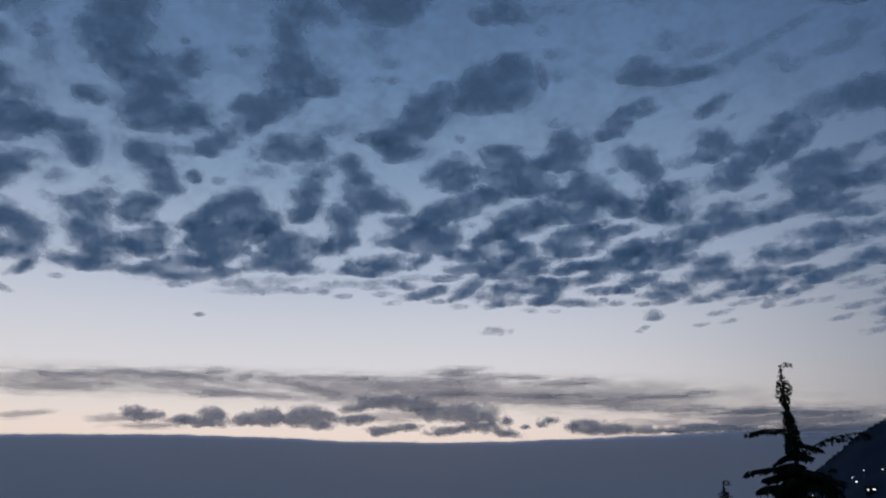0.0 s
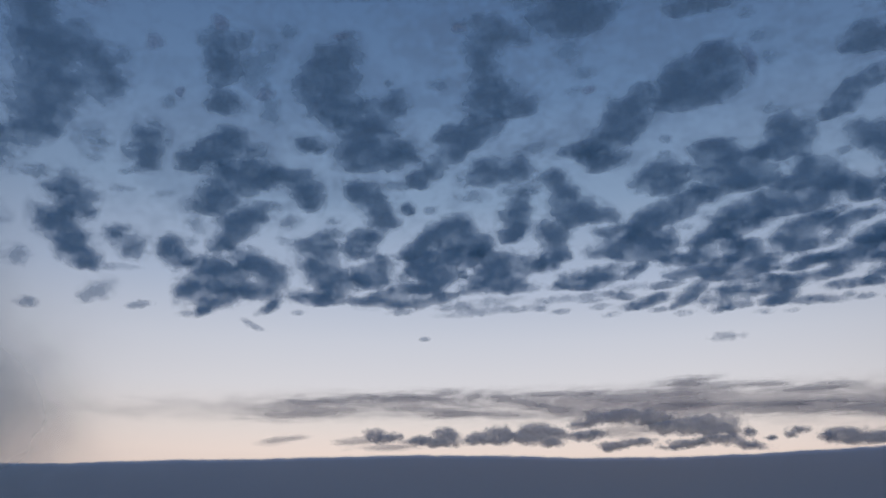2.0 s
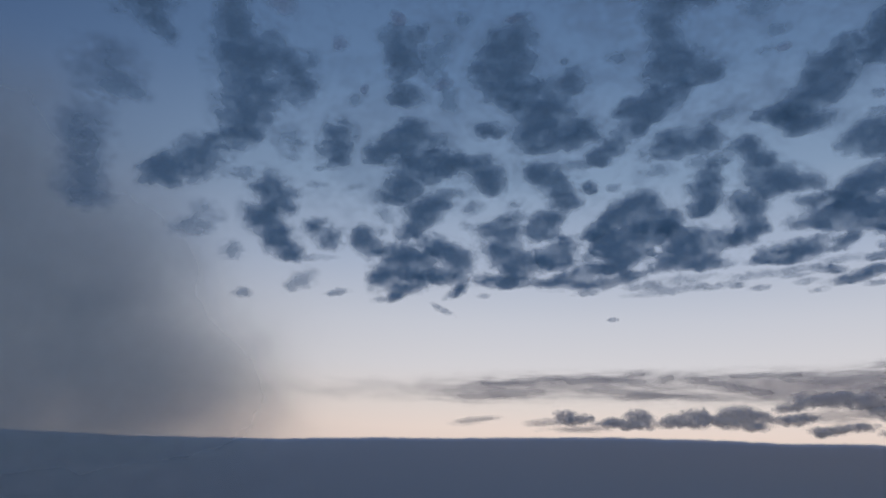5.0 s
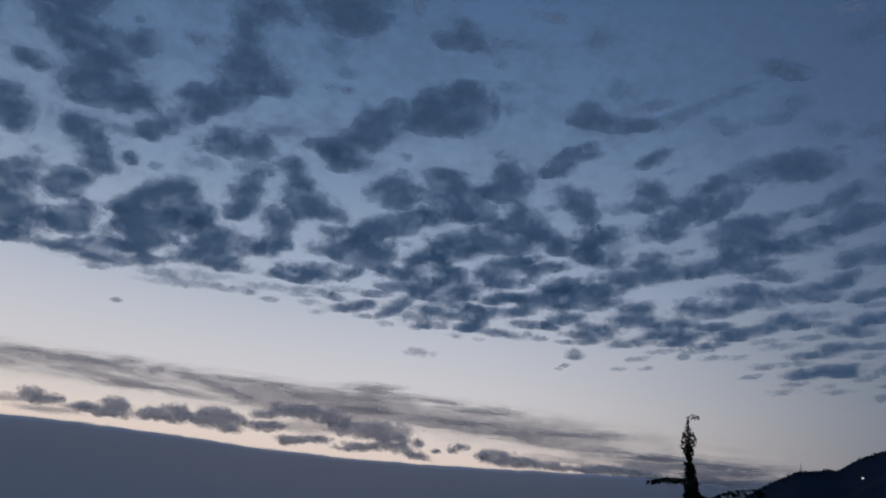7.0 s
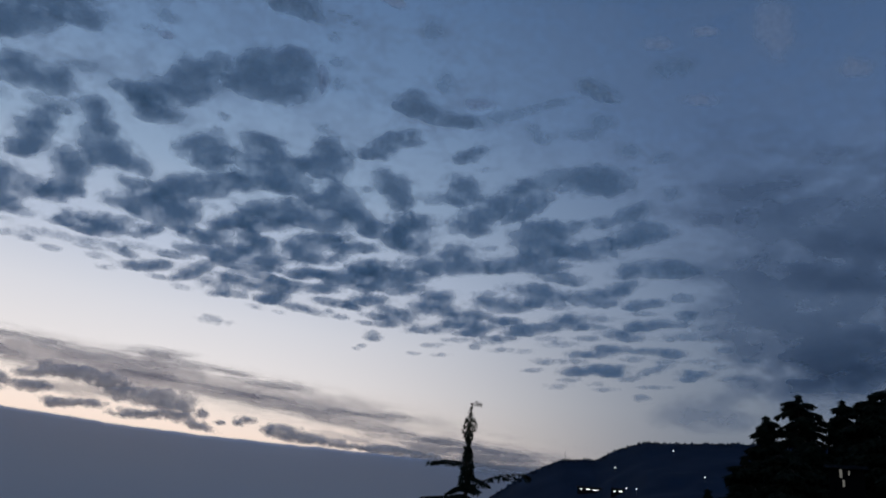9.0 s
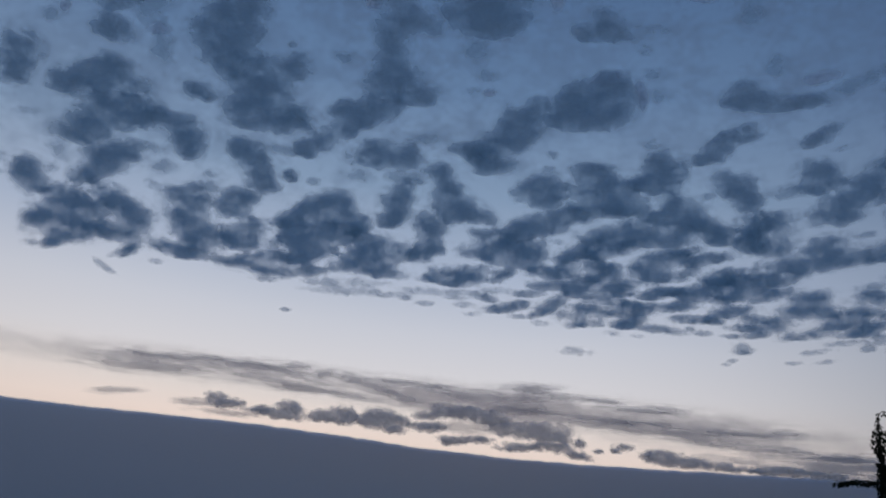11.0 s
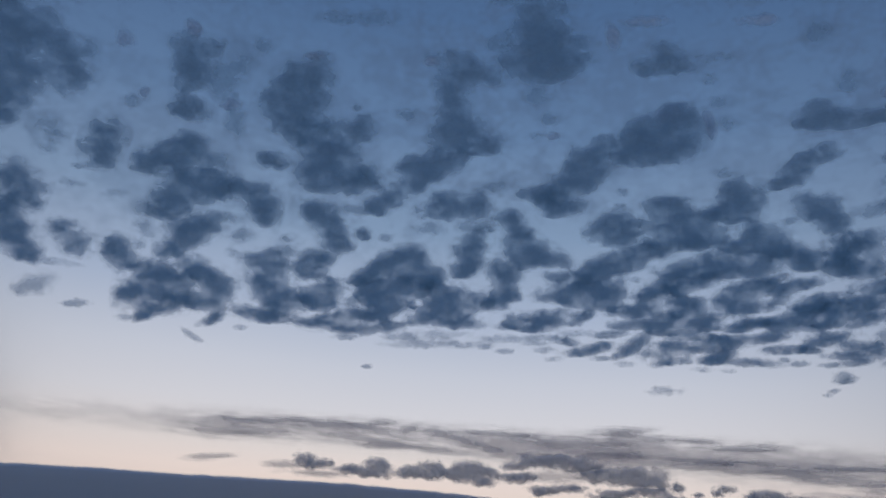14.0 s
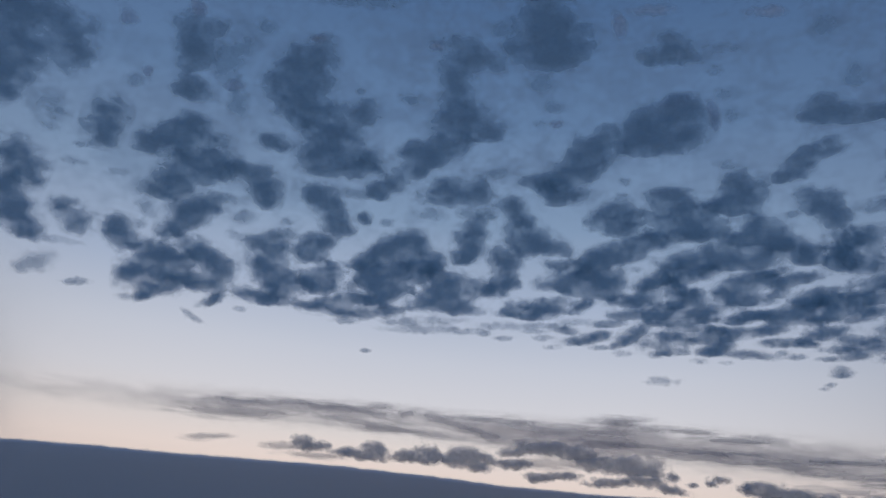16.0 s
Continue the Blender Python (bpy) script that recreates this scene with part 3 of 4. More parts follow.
scrap_cloud((180, 1382, 21, 11, -175))
scrap_cloud((21, 1216, 15, 11, -173))
scrap_cloud((-507, 1110, 15, 10, 167))
scrap_cloud((-509, 1238, 23, 15, 171))
scrap_cloud((-221, 1302, 16, 15, 133))
scrap_cloud((61, 1577, 17, 14, 84))
scrap_cloud((-1455, 1749, 49, 24, 157))
scrap_cloud((-1375, 1873, 42, 22, 153))
dense_cloud((279, 943, 30, 19, 111), (304, 959, 33, 18, -169), (359, 956, 44, 18, 162))
thin_cloud((415, 911, 50, 15, 123), (449, 851, 46, 9, 125))
dense_cloud((485, 772, 22, 16, -179), (511, 776, 20, 11, -178))
dense_cloud((428, 1041, 36, 14, 107), (421, 1070, 19, 12, 136))
thin_cloud((471, 914, 21, 12, -150), (500, 930, 20, 15, 142))
thin_cloud((544, 839, 30, 19, 82), (541, 888, 32, 18, 145))
thin_cloud((238, 775, 25, 19, 84))
thin_cloud((303, 870, 24, 18, 68))
thin_cloud((547, 676, 30, 21, 124))
dense_cloud((458, 1398, 57, 42, 103), (469, 1497, 60, 39, 86), (515, 1526, 45, 29, 84))
scrap_cloud((317, 1289, 17, 12, 124))
dense_cloud((456, 1159, 34, 26, 83), (486, 1212, 40, 31, 123))
thin_cloud((438, 1254, 33, 23, 128))
dense_cloud((552, 1201, 77, 30, 94), (548, 1281, 71, 29, 98), (568, 1350, 39, 30, 118))
dense_cloud((560, 1104, 40, 25, 104), (604, 1150, 60, 20, 97), (606, 1220, 49, 18, 97))
dense_cloud((637, 984, 37, 28, 143), (645, 1031, 55, 39, 141), (673, 1003, 32, 26, 57))
thin_cloud((583, 1014, 27, 24, 128), (580, 1056, 30, 25, 131))
thin_cloud((627, 888, 25, 18, -167))
thin_cloud((685, 881, 24, 17, 117))
thin_cloud((778, 976, 30, 21, -159))
dense_cloud((772, 1074, 39, 19, 86), (768, 1130, 59, 20, 116))
dense_cloud((690, 1233, 53, 33, 137), (702, 1299, 54, 47, 96), (754, 1340, 59, 49, 119))
dense_cloud((816, 1315, 65, 43, 150), (824, 1242, 59, 27, 120))
dense_cloud((826, 1138, 45, 29, 141), (863, 1134, 45, 29, 105), (853, 1203, 57, 29, 113))
dense_cloud((745, 1438, 71, 40, 123), (729, 1520, 49, 27, 110), (801, 1459, 47, 26, 135))
dense_cloud((589, 1502, 70, 38, 102), (612, 1589, 86, 52, 128), (669, 1566, 43, 33, 107), (560, 1623, 53, 34, 124))
dense_cloud((527, 1714, 64, 41, 122), (586, 1729, 53, 33, 123))
dense_cloud((855, 1485, 50, 33, 157), (908, 1481, 31, 26, 94))
dense_cloud((990, 1270, 62, 33, 139), (970, 1344, 54, 27, 107), (1045, 1300, 56, 27, 139))
thin_cloud((1067, 1242, 54, 34, 139))
dense_cloud((844, 1618, 59, 40, 126), (916, 1614, 52, 37, 125), (928, 1693, 65, 39, 129))
dense_cloud((992, 1562, 75, 38, 100), (1016, 1463, 76, 28, 92), (1048, 1594, 40, 29, 125))
dense_cloud((828, 1779, 68, 49, 114), (893, 1788, 53, 39, 110))
dense_cloud((590, 1846, 73, 42, 125))
dense_cloud((693, 1836, 59, 40, 90), (710, 1962, 71, 46, 115), (766, 1946, 59, 40, 109))
dense_cloud((691, 2098, 82, 40, 127), (686, 2214, 64, 35, 122))
dense_cloud((801, 2188, 74, 43, 119))
dense_cloud((835, 1941, 65, 43, 117), (846, 2045, 64, 40, 118))
dense_cloud((926, 2034, 75, 42, 124), (923, 2129, 51, 29, 122))
dense_cloud((1045, 1913, 74, 41, 127), (1052, 1995, 48, 29, 123))
dense_cloud((1070, 1766, 74, 38, 107), (1127, 1812, 44, 33, 116))
dense_cloud((942, 1915, 47, 32, 117), (1014, 2111, 59, 31, 125))
dense_cloud((1271, 1627, 65, 40, 131), (1252, 1702, 36, 29, 117))
dense_cloud((1138, 1503, 46, 29, 133), (1130, 1562, 24, 20, 120))
dense_cloud((1172, 1415, 28, 27, 88))
dense_cloud((1248, 1790, 55, 37, 124), (1313, 1812, 45, 26, 128))
dense_cloud((1274, 1528, 37, 29, 58))
thin_cloud((1403, 1672, 58, 43, 125))
dense_cloud((1337, 1962, 52, 41, 102), (1330, 2079, 64, 42, 118))
dense_cloud((1466, 2215, 91, 52, 120), (1549, 2250, 60, 43, 104), (1454, 2341, 67, 47, 99))
dense_cloud((1436, 1893, 58, 36, 125), (1508, 1876, 44, 36, 109))
dense_cloud((1609, 2119, 111, 29, -100))
dense_cloud((1725, 2028, 57, 46, 79), (1765, 2119, 40, 30, 70))
scrap_cloud((1464, 2017, 39, 29, 109))
scrap_cloud((1279, 2283, 52, 36, 99))
scrap_cloud((1164, 2199, 43, 28, 112))
scrap_cloud((1537, 2618, 65, 43, 88))
scrap_cloud((1611, 2449, 46, 31, 79))
scrap_cloud((1695, 2508, 53, 37, 93))
scrap_cloud((1784, 2315, 56, 29, 119))
scrap_cloud((1880, 2529, 62, 32, 61))
scrap_cloud((1103, 2245, 50, 34, 105))
scrap_cloud((1013, 2278, 41, 20, 73))
scrap_cloud((907, 2373, 47, 28, 114))
scrap_cloud((975, 2485, 39, 23, 114))
scrap_cloud((710, 2432, 44, 22, 84))
scrap_cloud((708, 2590, 30, 15, 87))
scrap_cloud((889, 2546, 37, 22, 109))
scrap_cloud((932, 2238, 51, 27, 122))
scrap_cloud((1027, 2177, 60, 28, 127))
scrap_cloud((1576, 1716, 43, 38, 97))
scrap_cloud((1862, 1992, 50, 41, 98))
scrap_cloud((1196, 2035, 57, 34, 123))
scrap_cloud((1137, 1699, 38, 27, 125))
scrap_cloud((1220, 1910, 39, 25, 123))
scrap_cloud((1345, 2205, 56, 38, 111))
scrap_cloud((1497, 2469, 51, 35, 99))
scrap_cloud((1390, 1729, 42, 31, 124))
scrap_cloud((1553, 1959, 40, 30, 116))
scrap_cloud((1378, 1573, 34, 31, 79))
scrap_cloud((1465, 1650, 37, 30, 122))
scrap_cloud((1621, 1879, 46, 36, 113))
scrap_cloud((1636, 2287, 49, 35, 105))
scrap_cloud((1326, 2428, 46, 31, 97))
scrap_cloud((1705, 1897, 42, 36, 83))
scrap_cloud((1718, 1764, 45, 41, 79))
scrap_cloud((1174, 1781, 33, 23, 123))
scrap_cloud((990, 1695, 32, 24, 117))
scrap_cloud((1020, 2027, 38, 25, 119))
scrap_cloud((1135, 2001, 41, 26, 122))
scrap_cloud((865, 1927, 30, 21, 112))
scrap_cloud((1181, 1583, 35, 20, 132))
scrap_cloud((783, 1722, 33, 22, 120))
scrap_cloud((648, 1418, 19, 13, 126))
scrap_cloud((829, 1405, 31, 15, 137))
scrap_cloud((470, 1082, 16, 8, 141))
scrap_cloud((673, 938, 13, 10, 146))
veil_cloud((2226, 2673, 330, 117, -117), (2406, 2631, 298, 137, 53))
veil_cloud((1988, 2099, 385, 101, -122))
veil_cloud((1138, 946, 424, 179, 39), (1698, 1402, 566, 225, 40), (1451, 1354, 533, 179, 44))
veil_cloud((1305, 1093, 147, 74, 155))
veil_cloud((1873, 1693, 346, 125, -117))
veil_cloud((853, 900, 77, 41, 163), (901, 825, 69, 33, 147))
veil_cloud((877, 737, 71, 28, 148))
veil_cloud((2413, 2015, 439, 274, 46))
veil_cloud((894, 1017, 83, 44, 161))
wisp_cloud((368, 893, 23, 13, 144))
wisp_cloud((89, 924, 26, 12, 143))
wisp_cloud((145, 962, 35, 8, 77))
wisp_cloud((600, 561, 46, 17, 43))
wisp_cloud((496, 645, 20, 11, 151))
wisp_cloud((527, 599, 15, 7, 151))
wisp_cloud((622, 715, 23, 13, 151))
wisp_cloud((732, 560, 19, 14, 8))
wisp_cloud((11, 758, 20, 8, 80))
wisp_cloud((49, 731, 23, 7, -173))
wisp_cloud((174, 743, 20, 8, -170))
wisp_cloud((-368, 751, 11, 5, -177))
wisp_cloud((-504, 685, 11, 8, 149))
wisp_cloud((-537, 849, 16, 11, 140))
wisp_cloud((-218, 778, 10, 8, 159))
wisp_cloud((-75, 974, 9, 8, -167))
wisp_cloud((-649, 803, 12, 6, 133))
wisp_cloud((-617, 585, 24, 17, -74))
wisp_cloud((-606, 685, 18, 12, 141))
wisp_cloud((-501, 675, 10, 8, 134))
wisp_cloud((-424, 983, 15, 11, -148))
cumulus_cloud((-1650, 467, 42, 30, 178), (-1594, 455, 62, 30, -179), (-1526, 455, 40, 21, -179))
streak_cloud((-1754, 439, 99, 20, -178))
streak_cloud((-1589, 407, 171, 16, -178))
cumulus_cloud((-1371, 443, 76, 21, -173), (-1246, 477, 54, 31, -180), (-1214, 448, 48, 31, 179), (-1284, 423, 107, 18, -178))
streak_cloud((-1454, 432, 76, 25, -178))
cumulus_cloud((-1084, 452, 48, 25, -164), (-953, 483, 62, 37, 180), (-980, 446, 86, 25, -179), (-907, 469, 37, 31, 175))
cumulus_cloud((-757, 490, 82, 38, -179), (-770, 448, 94, 28, -179), (-650, 480, 83, 25, 171), (-662, 419, 57, 19, -179), (-816, 465, 38, 31, 176))
cumulus_cloud((-510, 455, 90, 22, -179), (-434, 471, 58, 19, -180))
cumulus_cloud((-292, 411, 110, 19, -180), (-184, 424, 65, 16, -180), (-360, 393, 39, 19, -180))
cumulus_cloud((-451, 526, 135, 19, -171), (-296, 559, 163, 32, -180), (-138, 541, 118, 32, -180))
cumulus_cloud((-28, 498, 137, 32, -180), (144, 510, 130, 39, 180), (191, 467, 117, 32, 180))
cumulus_cloud((206, 430, 104, 25, 180), (329, 393, 103, 19, 172))
cumulus_cloud((50, 412, 110, 19, 180), (-28, 388, 71, 13, -180))
cumulus_cloud((346, 457, 39, 22, -180))
cumulus_cloud((578, 457, 48, 19, 179), (546, 433, 26, 13, 180))
cumulus_cloud((790, 435, 88, 25, 179), (848, 398, 106, 22, 179), (967, 402, 154, 22, 179), (1142, 389, 120, 15, 179))
cumulus_cloud((698, 419, 44, 19, 180))
cumulus_cloud((1386, 399, 134, 21, 178), (1538, 391, 114, 15, 178), (1285, 382, 89, 12, 178))
cumulus_cloud((454, 422, 32, 13, 180))
streak_cloud((-1621, 669, 174, 30, -179), (-1451, 658, 90, 22, 175))
streak_cloud((-2116, 631, 208, 24, -175))
streak_cloud((-1838, 669, 277, 17, -176))
streak_cloud((-1308, 669, 215, 26, 172))
streak_cloud((-1277, 707, 79, 22, -169))
streak_cloud((-937, 682, 77, 27, 172), (-813, 652, 143, 27, 167))
streak_cloud((-1103, 685, 56, 23, -157))
streak_cloud((-1095, 587, 374, 18, -180))
streak_cloud((-1417, 612, 180, 21, 174), (-1185, 605, 185, 17, 178))
streak_cloud((-657, 615, 144, 31, 166))
streak_cloud((-583, 695, 296, 14, -180))
streak_cloud((-298, 665, 332, 37, 178), (51, 648, 200, 37, 180))
streak_cloud((19, 740, 201, 23, -174))
streak_cloud((242, 710, 200, 18, 179))
streak_cloud((479, 704, 119, 14, 179))
streak_cloud((805, 680, 116, 23, 178))
streak_cloud((681, 665, 195, 14, 179))
streak_cloud((-76, 598, 232, 36, -180))
streak_cloud((366, 602, 362, 23, 178))
streak_cloud((521, 565, 424, 27, 177))
streak_cloud((860, 585, 350, 18, 177))
streak_cloud((979, 548, 376, 35, 175))
streak_cloud((1275, 571, 212, 13, 178))
streak_cloud((1406, 586, 108, 21, -178))
streak_cloud((1268, 500, 271, 26, 176))
streak_cloud((1522, 496, 203, 17, 178))
streak_cloud((-2159, 441, 110, 16, -171))
streak_cloud((1938, 420, 317, 56, 175), (1599, 446, 284, 42, 176))
streak_cloud((2156, 392, 225, 78, 176))
streak_cloud((1815, 465, 328, 16, 176))
streak_cloud((1751, 378, 220, 24, 178))
streak_cloud((-422, 601, 164, 36, -179))
streak_cloud((83, 724, 87, 37, 180))
streak_cloud((-263, 488, 197, 36, -180))
streak_cloud((-2008, 588, 318, 33, -176))
streak_cloud((1204, 431, 211, 21, 176))
shaft_cloud((-3802, 732, 638, 560, 119), (-3499, 478, 616, 330, 173), (-4471, 748, 827, 551, 105), (-4188, 1142, 433, 368, 96))
haze_cloud((1069, 564, 1015, 82, 176), (-13, 629, 725, 72, 179))
haze_cloud((-703, 621, 835, 71, 178), (-1858, 622, 600, 54, -177))
streak_cloud((1989, 423, 340, 60, 175))
streak_cloud((1704, 422, 250, 49, 176))
veil_cloud((-955, 575, 67, 43, 156))
veil_cloud((-1278, 751, 180, 46, 148), (-1456, 880, 67, 49, 168))
veil_cloud((1539, 1339, 435, 200, 49), (1788, 1501, 305, 160, 61), (1206, 1167, 250, 110, -125))
veil_cloud((1294, 867, 154, 148, 40), (1363, 1026, 182, 91, 141), (1600, 1019, 258, 102, 32))
veil_cloud((1062, 785, 150, 92, 149), (988, 908, 119, 66, 144))
veil_cloud((1812, 1212, 293, 149, 46), (2044, 1530, 293, 148, -114))
veil_cloud((1175, 969, 148, 68, 123))
haze_cloud((-202, 643, 756, 76, -180), (955, 596, 618, 50, 179))
haze_cloud((-2492, 612, 811, 47, -177))
veil_cloud((2073, 1615, 426, 226, 76))
veil_cloud((1656, 1549, 314, 145, 54))
haze_cloud((223, 644, 723, 59, 179), (959, 610, 457, 44, 177))
haze_cloud((-1321, 691, 748, 43, -179))
veil_cloud((1879, 1401, 342, 201, 56))
veil_cloud((2071, 1819, 273, 139, 63))
film_cloud((-515, 983, 448, 312, 156))
film_cloud((60, 967, 306, 257, -160))
film_cloud((543, 744, 333, 278, 146))


def cloud_bank():
    """The level-topped stratus bank along the horizon, rounded at its upper rim."""
    az = np.linspace(-120, 80, 900)
    s = az * 0.6
    rise = np.interp(az, [-80, -54, -43, -36, -29, -24, -19, -12, -8, -1, 5, 13, 20, 40], [3.0, 3.5, 3.9, 4.35, 4.6, 4.8, 4.93, 4.88, 4.7, 4.6, 4.7, 4.9, 5.1, 5.2])
    top = 4640 * np.tan(np.radians(rise + 0.10 * fbm(s * 0.5, s * 0 + 8, 4) + 0.06 * fbm(s * 2.3, s * 0 + 4, 3)))
    V, D, F = [], [], []
    prof = [(-420, 0, 1.0), (-60, 0, 1.0), (0.55, 0, 1.0), (0.80, 2, 1.0), (0.93, 6, 0.95), (0.97, 12, 0.8), (1.0, 30, 0.5), (1.025, 60, 0.2), (1.04, 110, 0.0)]
    for i, a in enumerate(az):
        for h, back, d in prof:
            x, y = on_dir(a, 4640 + back)
            V.append((x, y, EYE[2] + (h if h < 0 else h * top[i])))
            D.append(d)
    m = len(prof)
    F = [(i * m + j, i * m + j + 1, (i + 1) * m + j + 1, (i + 1) * m + j) for i in range(len(az) - 1) for j in range(m - 1)]
    tagged(mesh_object("cloud_bank", V, F, BANK, smooth=True, density=D), "smooth slate-blue cloud bank lying along the horizon", "cloud bank")


cloud_bank()


# ---- cedars ----
def tuft(V, F, p, d, size, rng, blades=4):
    """A few narrow needle sprays that spring from one point."""
    for _ in range(blades):
        w = Vector((d.x + rng.uniform(-0.6, 0.6), d.y + rng.uniform(-0.6, 0.6), d.z + rng.uniform(-0.5, 0.25))).normalized()
        s = w.cross(Vector((rng.uniform(-1, 1), rng.uniform(-1, 1), 1))).normalized()
        ln = size * rng.uniform(0.6, 1.3)
        b = len(V)
        V += [p - s * ln * 0.08, p + w * ln * 0.55 - s * ln * 0.13, p + w * ln, p + w * ln * 0.5 + s * ln * 0.13, p + s * ln * 0.08]
        F += [(b, b + 1, b + 3, b + 4), (b + 1, b + 2, b + 3)]


def branch(LV, LF, CV, CF, root, turn, length, rise, droop, rng, tufts, size, thick, spread=0.26):
    """One bough: out and up, then nodding at its tip, hung with sprays."""
    out, side = Vector((math.cos(turn), math.sin(turn), 0)), Vector((-math.sin(turn), math.cos(turn), 0))
    bend = rng.uniform(-0.12, 0.12)
    at = lambda s: root + out * (length * s) + side * (bend * length * s * s) + Vector((0, 0, length * (rise * s - droop * s * s)))
    tube(LV, LF, [at(s / 5) for s in range(6)], thick, thick * 0.2, 5)
    for _ in range(tufts):
        s = rng.uniform(0.12, 1.03)
        w = length * spread * math.sin(math.pi * min(0.95, 0.12 + 0.85 * s)) * rng.uniform(-1, 1)
        p = at(s) + side * w + Vector((0, 0, rng.uniform(-0.06, 0.03) * length - abs(w) * 0.25))
        tuft(CV, CF, p, out * 0.5 + side * (0.6 if w > 0 else -0.6) + Vector((0, 0, -0.55)), size, rng)


def cedar(place, height, reach, seed, label, size=0.34, crown_from=0.12, flat=0.0, levels=26, tufts=46, leader=2.2, extra=(), lean=0.0, ragged=0.35, boughs=False, hook_size=1.0):
    rng = random.Random(seed)
    tree = thing("cedar_tree", place, label, "tree", "cedars on the slope")
    TV, TF, LV, LF, CV, CF = [], [], [], [], [], []

    def bough(*a):
        if not boughs:
            return branch(LV, LF, CV, CF, *a)
        bv, bf = [], []
        branch(bv, bf, CV, CF, *a)
        mesh_object("bough", bv, bf, BARK, tree, True)

    stem = lambda h: Vector((lean * (h / height) ** 2 + 0.05 * math.sin(h * 0.9 + seed), 0.05 * math.cos(h * 0.7), h))
    tip = [stem(height * i / 14) for i in range(15)]
    k = 0.0 if flat else hook_size
    hook = [tip[-1] + Vector((0.03, 0, 0.12)) * k, tip[-1] + Vector((0.10, 0, 0.18)) * k, tip[-1] + Vector((0.22, 0, 0.15)) * k]
    tube(TV, TF, [Vector((0, 0, -1.5))] + tip, height * 0.016 + 0.05, 0.025, 9)
    if k:
        tube(LV, LF, [tip[-1]] + hook, 0.022, 0.008, 5)
        for p in [tip[-1], *hook] * 9:
            tuft(CV, CF, p + Vector((rng.uniform(-0.08, 0.08), rng.uniform(-0.05, 0.05), rng.uniform(-0.12, 0.03))), Vector((0.1, 0, -1)), size * 0.36, rng)
    crown_top = height - leader
    for i in range(levels):
        u = (i + rng.uniform(-0.3, 0.3)) / levels
        u = min(max(u, 0.0), 0.995)
        h = height * crown_from + (crown_top - height * crown_from) * u
        full = reach * ((1 - u) ** (0.75 - 0.5 * flat) + 0.10)
        start = rng.uniform(0, 6.28)
        for k in range(5 if u < 0.9 else 4):
            ln = full * rng.uniform(1 - ragged, 1 + ragged * 0.5)
            bough(stem(h) + Vector((0, 0, rng.uniform(-0.3, 0.3))), start + k * 1.257 + rng.uniform(-0.35, 0.35), ln,
                   rng.uniform(0.1, 0.35), rng.uniform(0.25, 0.5), rng, max(8, int(tufts * (0.35 + ln / reach))), size, 0.02 + ln * 0.012)
    n = int(leader * 320)
    for i in range(n):
        u = i / n
        h = crown_top - 0.2 + (leader + 0.1) * u
        wide = (0.25 * (1 - u) + 0.05) if u < 0.55 else 0.25 * math.sin(math.pi * min(1, (1.02 - u) / 0.44)) ** 1.2 + 0.03
        a = rng.uniform(0, 6.28)
        p = stem(h) + Vector((math.cos(a), math.sin(a), 0)) * wide * rng.uniform(0.2, 1)
        if u < 0.93 or i % 3 == 0:
            tuft(CV, CF, p, Vector((math.cos(a) * 0.35, math.sin(a) * 0.35, -1)), size * (0.62 - 0.26 * u), rng)
    for h, turn, ln, rise, droop in extra:
        bough(stem(height - h), turn, ln, rise, droop, rng, int(tufts * 0.55), size * 0.62, 0.035, 0.06)
    mesh_object("trunk", TV, TF, BARK, tree, True)
    tagged(mesh_object("twig" if boughs else "branchwork", LV, LF, BARK, tree, True), kind="stuff")
    tagged(mesh_object("crown", CV, CF, NEEDLES, tree), kind="stuff")
    return tree


def stand(az, r):
    x, y = on_dir(az, r)
    return float(x), float(y), float(ground_z(np.array(x), np.array(y)))


def tall(az, r, el):
    """Height of a tree that reaches up to that angle over the eye's level."""
    return EYE[2] + r * math.tan(radians(el)) - stand(az, r)[2]


# the lone cedar whose top stands against the afterglow; boughs: below the tip, way, length, rise, droop
EAST = radians(-24.4)
cedar(stand(24.4, 28), tall(24.4, 28, 8.9), 3.5, 11, "lone dark cedar with a thin nodding leader against the afterglow", 0.25, 0.15, levels=26, tufts=180, leader=2.6,
      extra=((1.95, EAST + math.pi, 1.35, 0.2, 0.26), (2.35, EAST, 0.8, -0.1, 0.2), (2.85, EAST, 2.2, 0.78, 0.46), (2.7, EAST + 2.4, 0.9, 0.0, 0.3),
             (3.15, EAST + math.pi, 1.6, 0.12, 0.20), (3.5, EAST - 0.5, 1.4, 0.3, 0.4)), lean=-0.1, boughs=True, hook_size=1.7)
cedar(stand(19.6, 34), tall(19.6, 34, 1.5), 2.2, 12, "small cedar tip with a drooping leader", 0.24, 0.4, levels=10, tufts=30, leader=1.8)
for az, r, el, reach, seed in ((26.2, 33, 2.2, 3.2, 13), (22.9, 36, 1.0, 3.0, 14), (29.5, 45, 0.3, 3.4, 15)):
    cedar(stand(az, r), tall(az, r, el), reach, seed, "dark cedar below the crest of the slope", 0.3, 0.2, levels=16, tufts=34, leader=1.0)

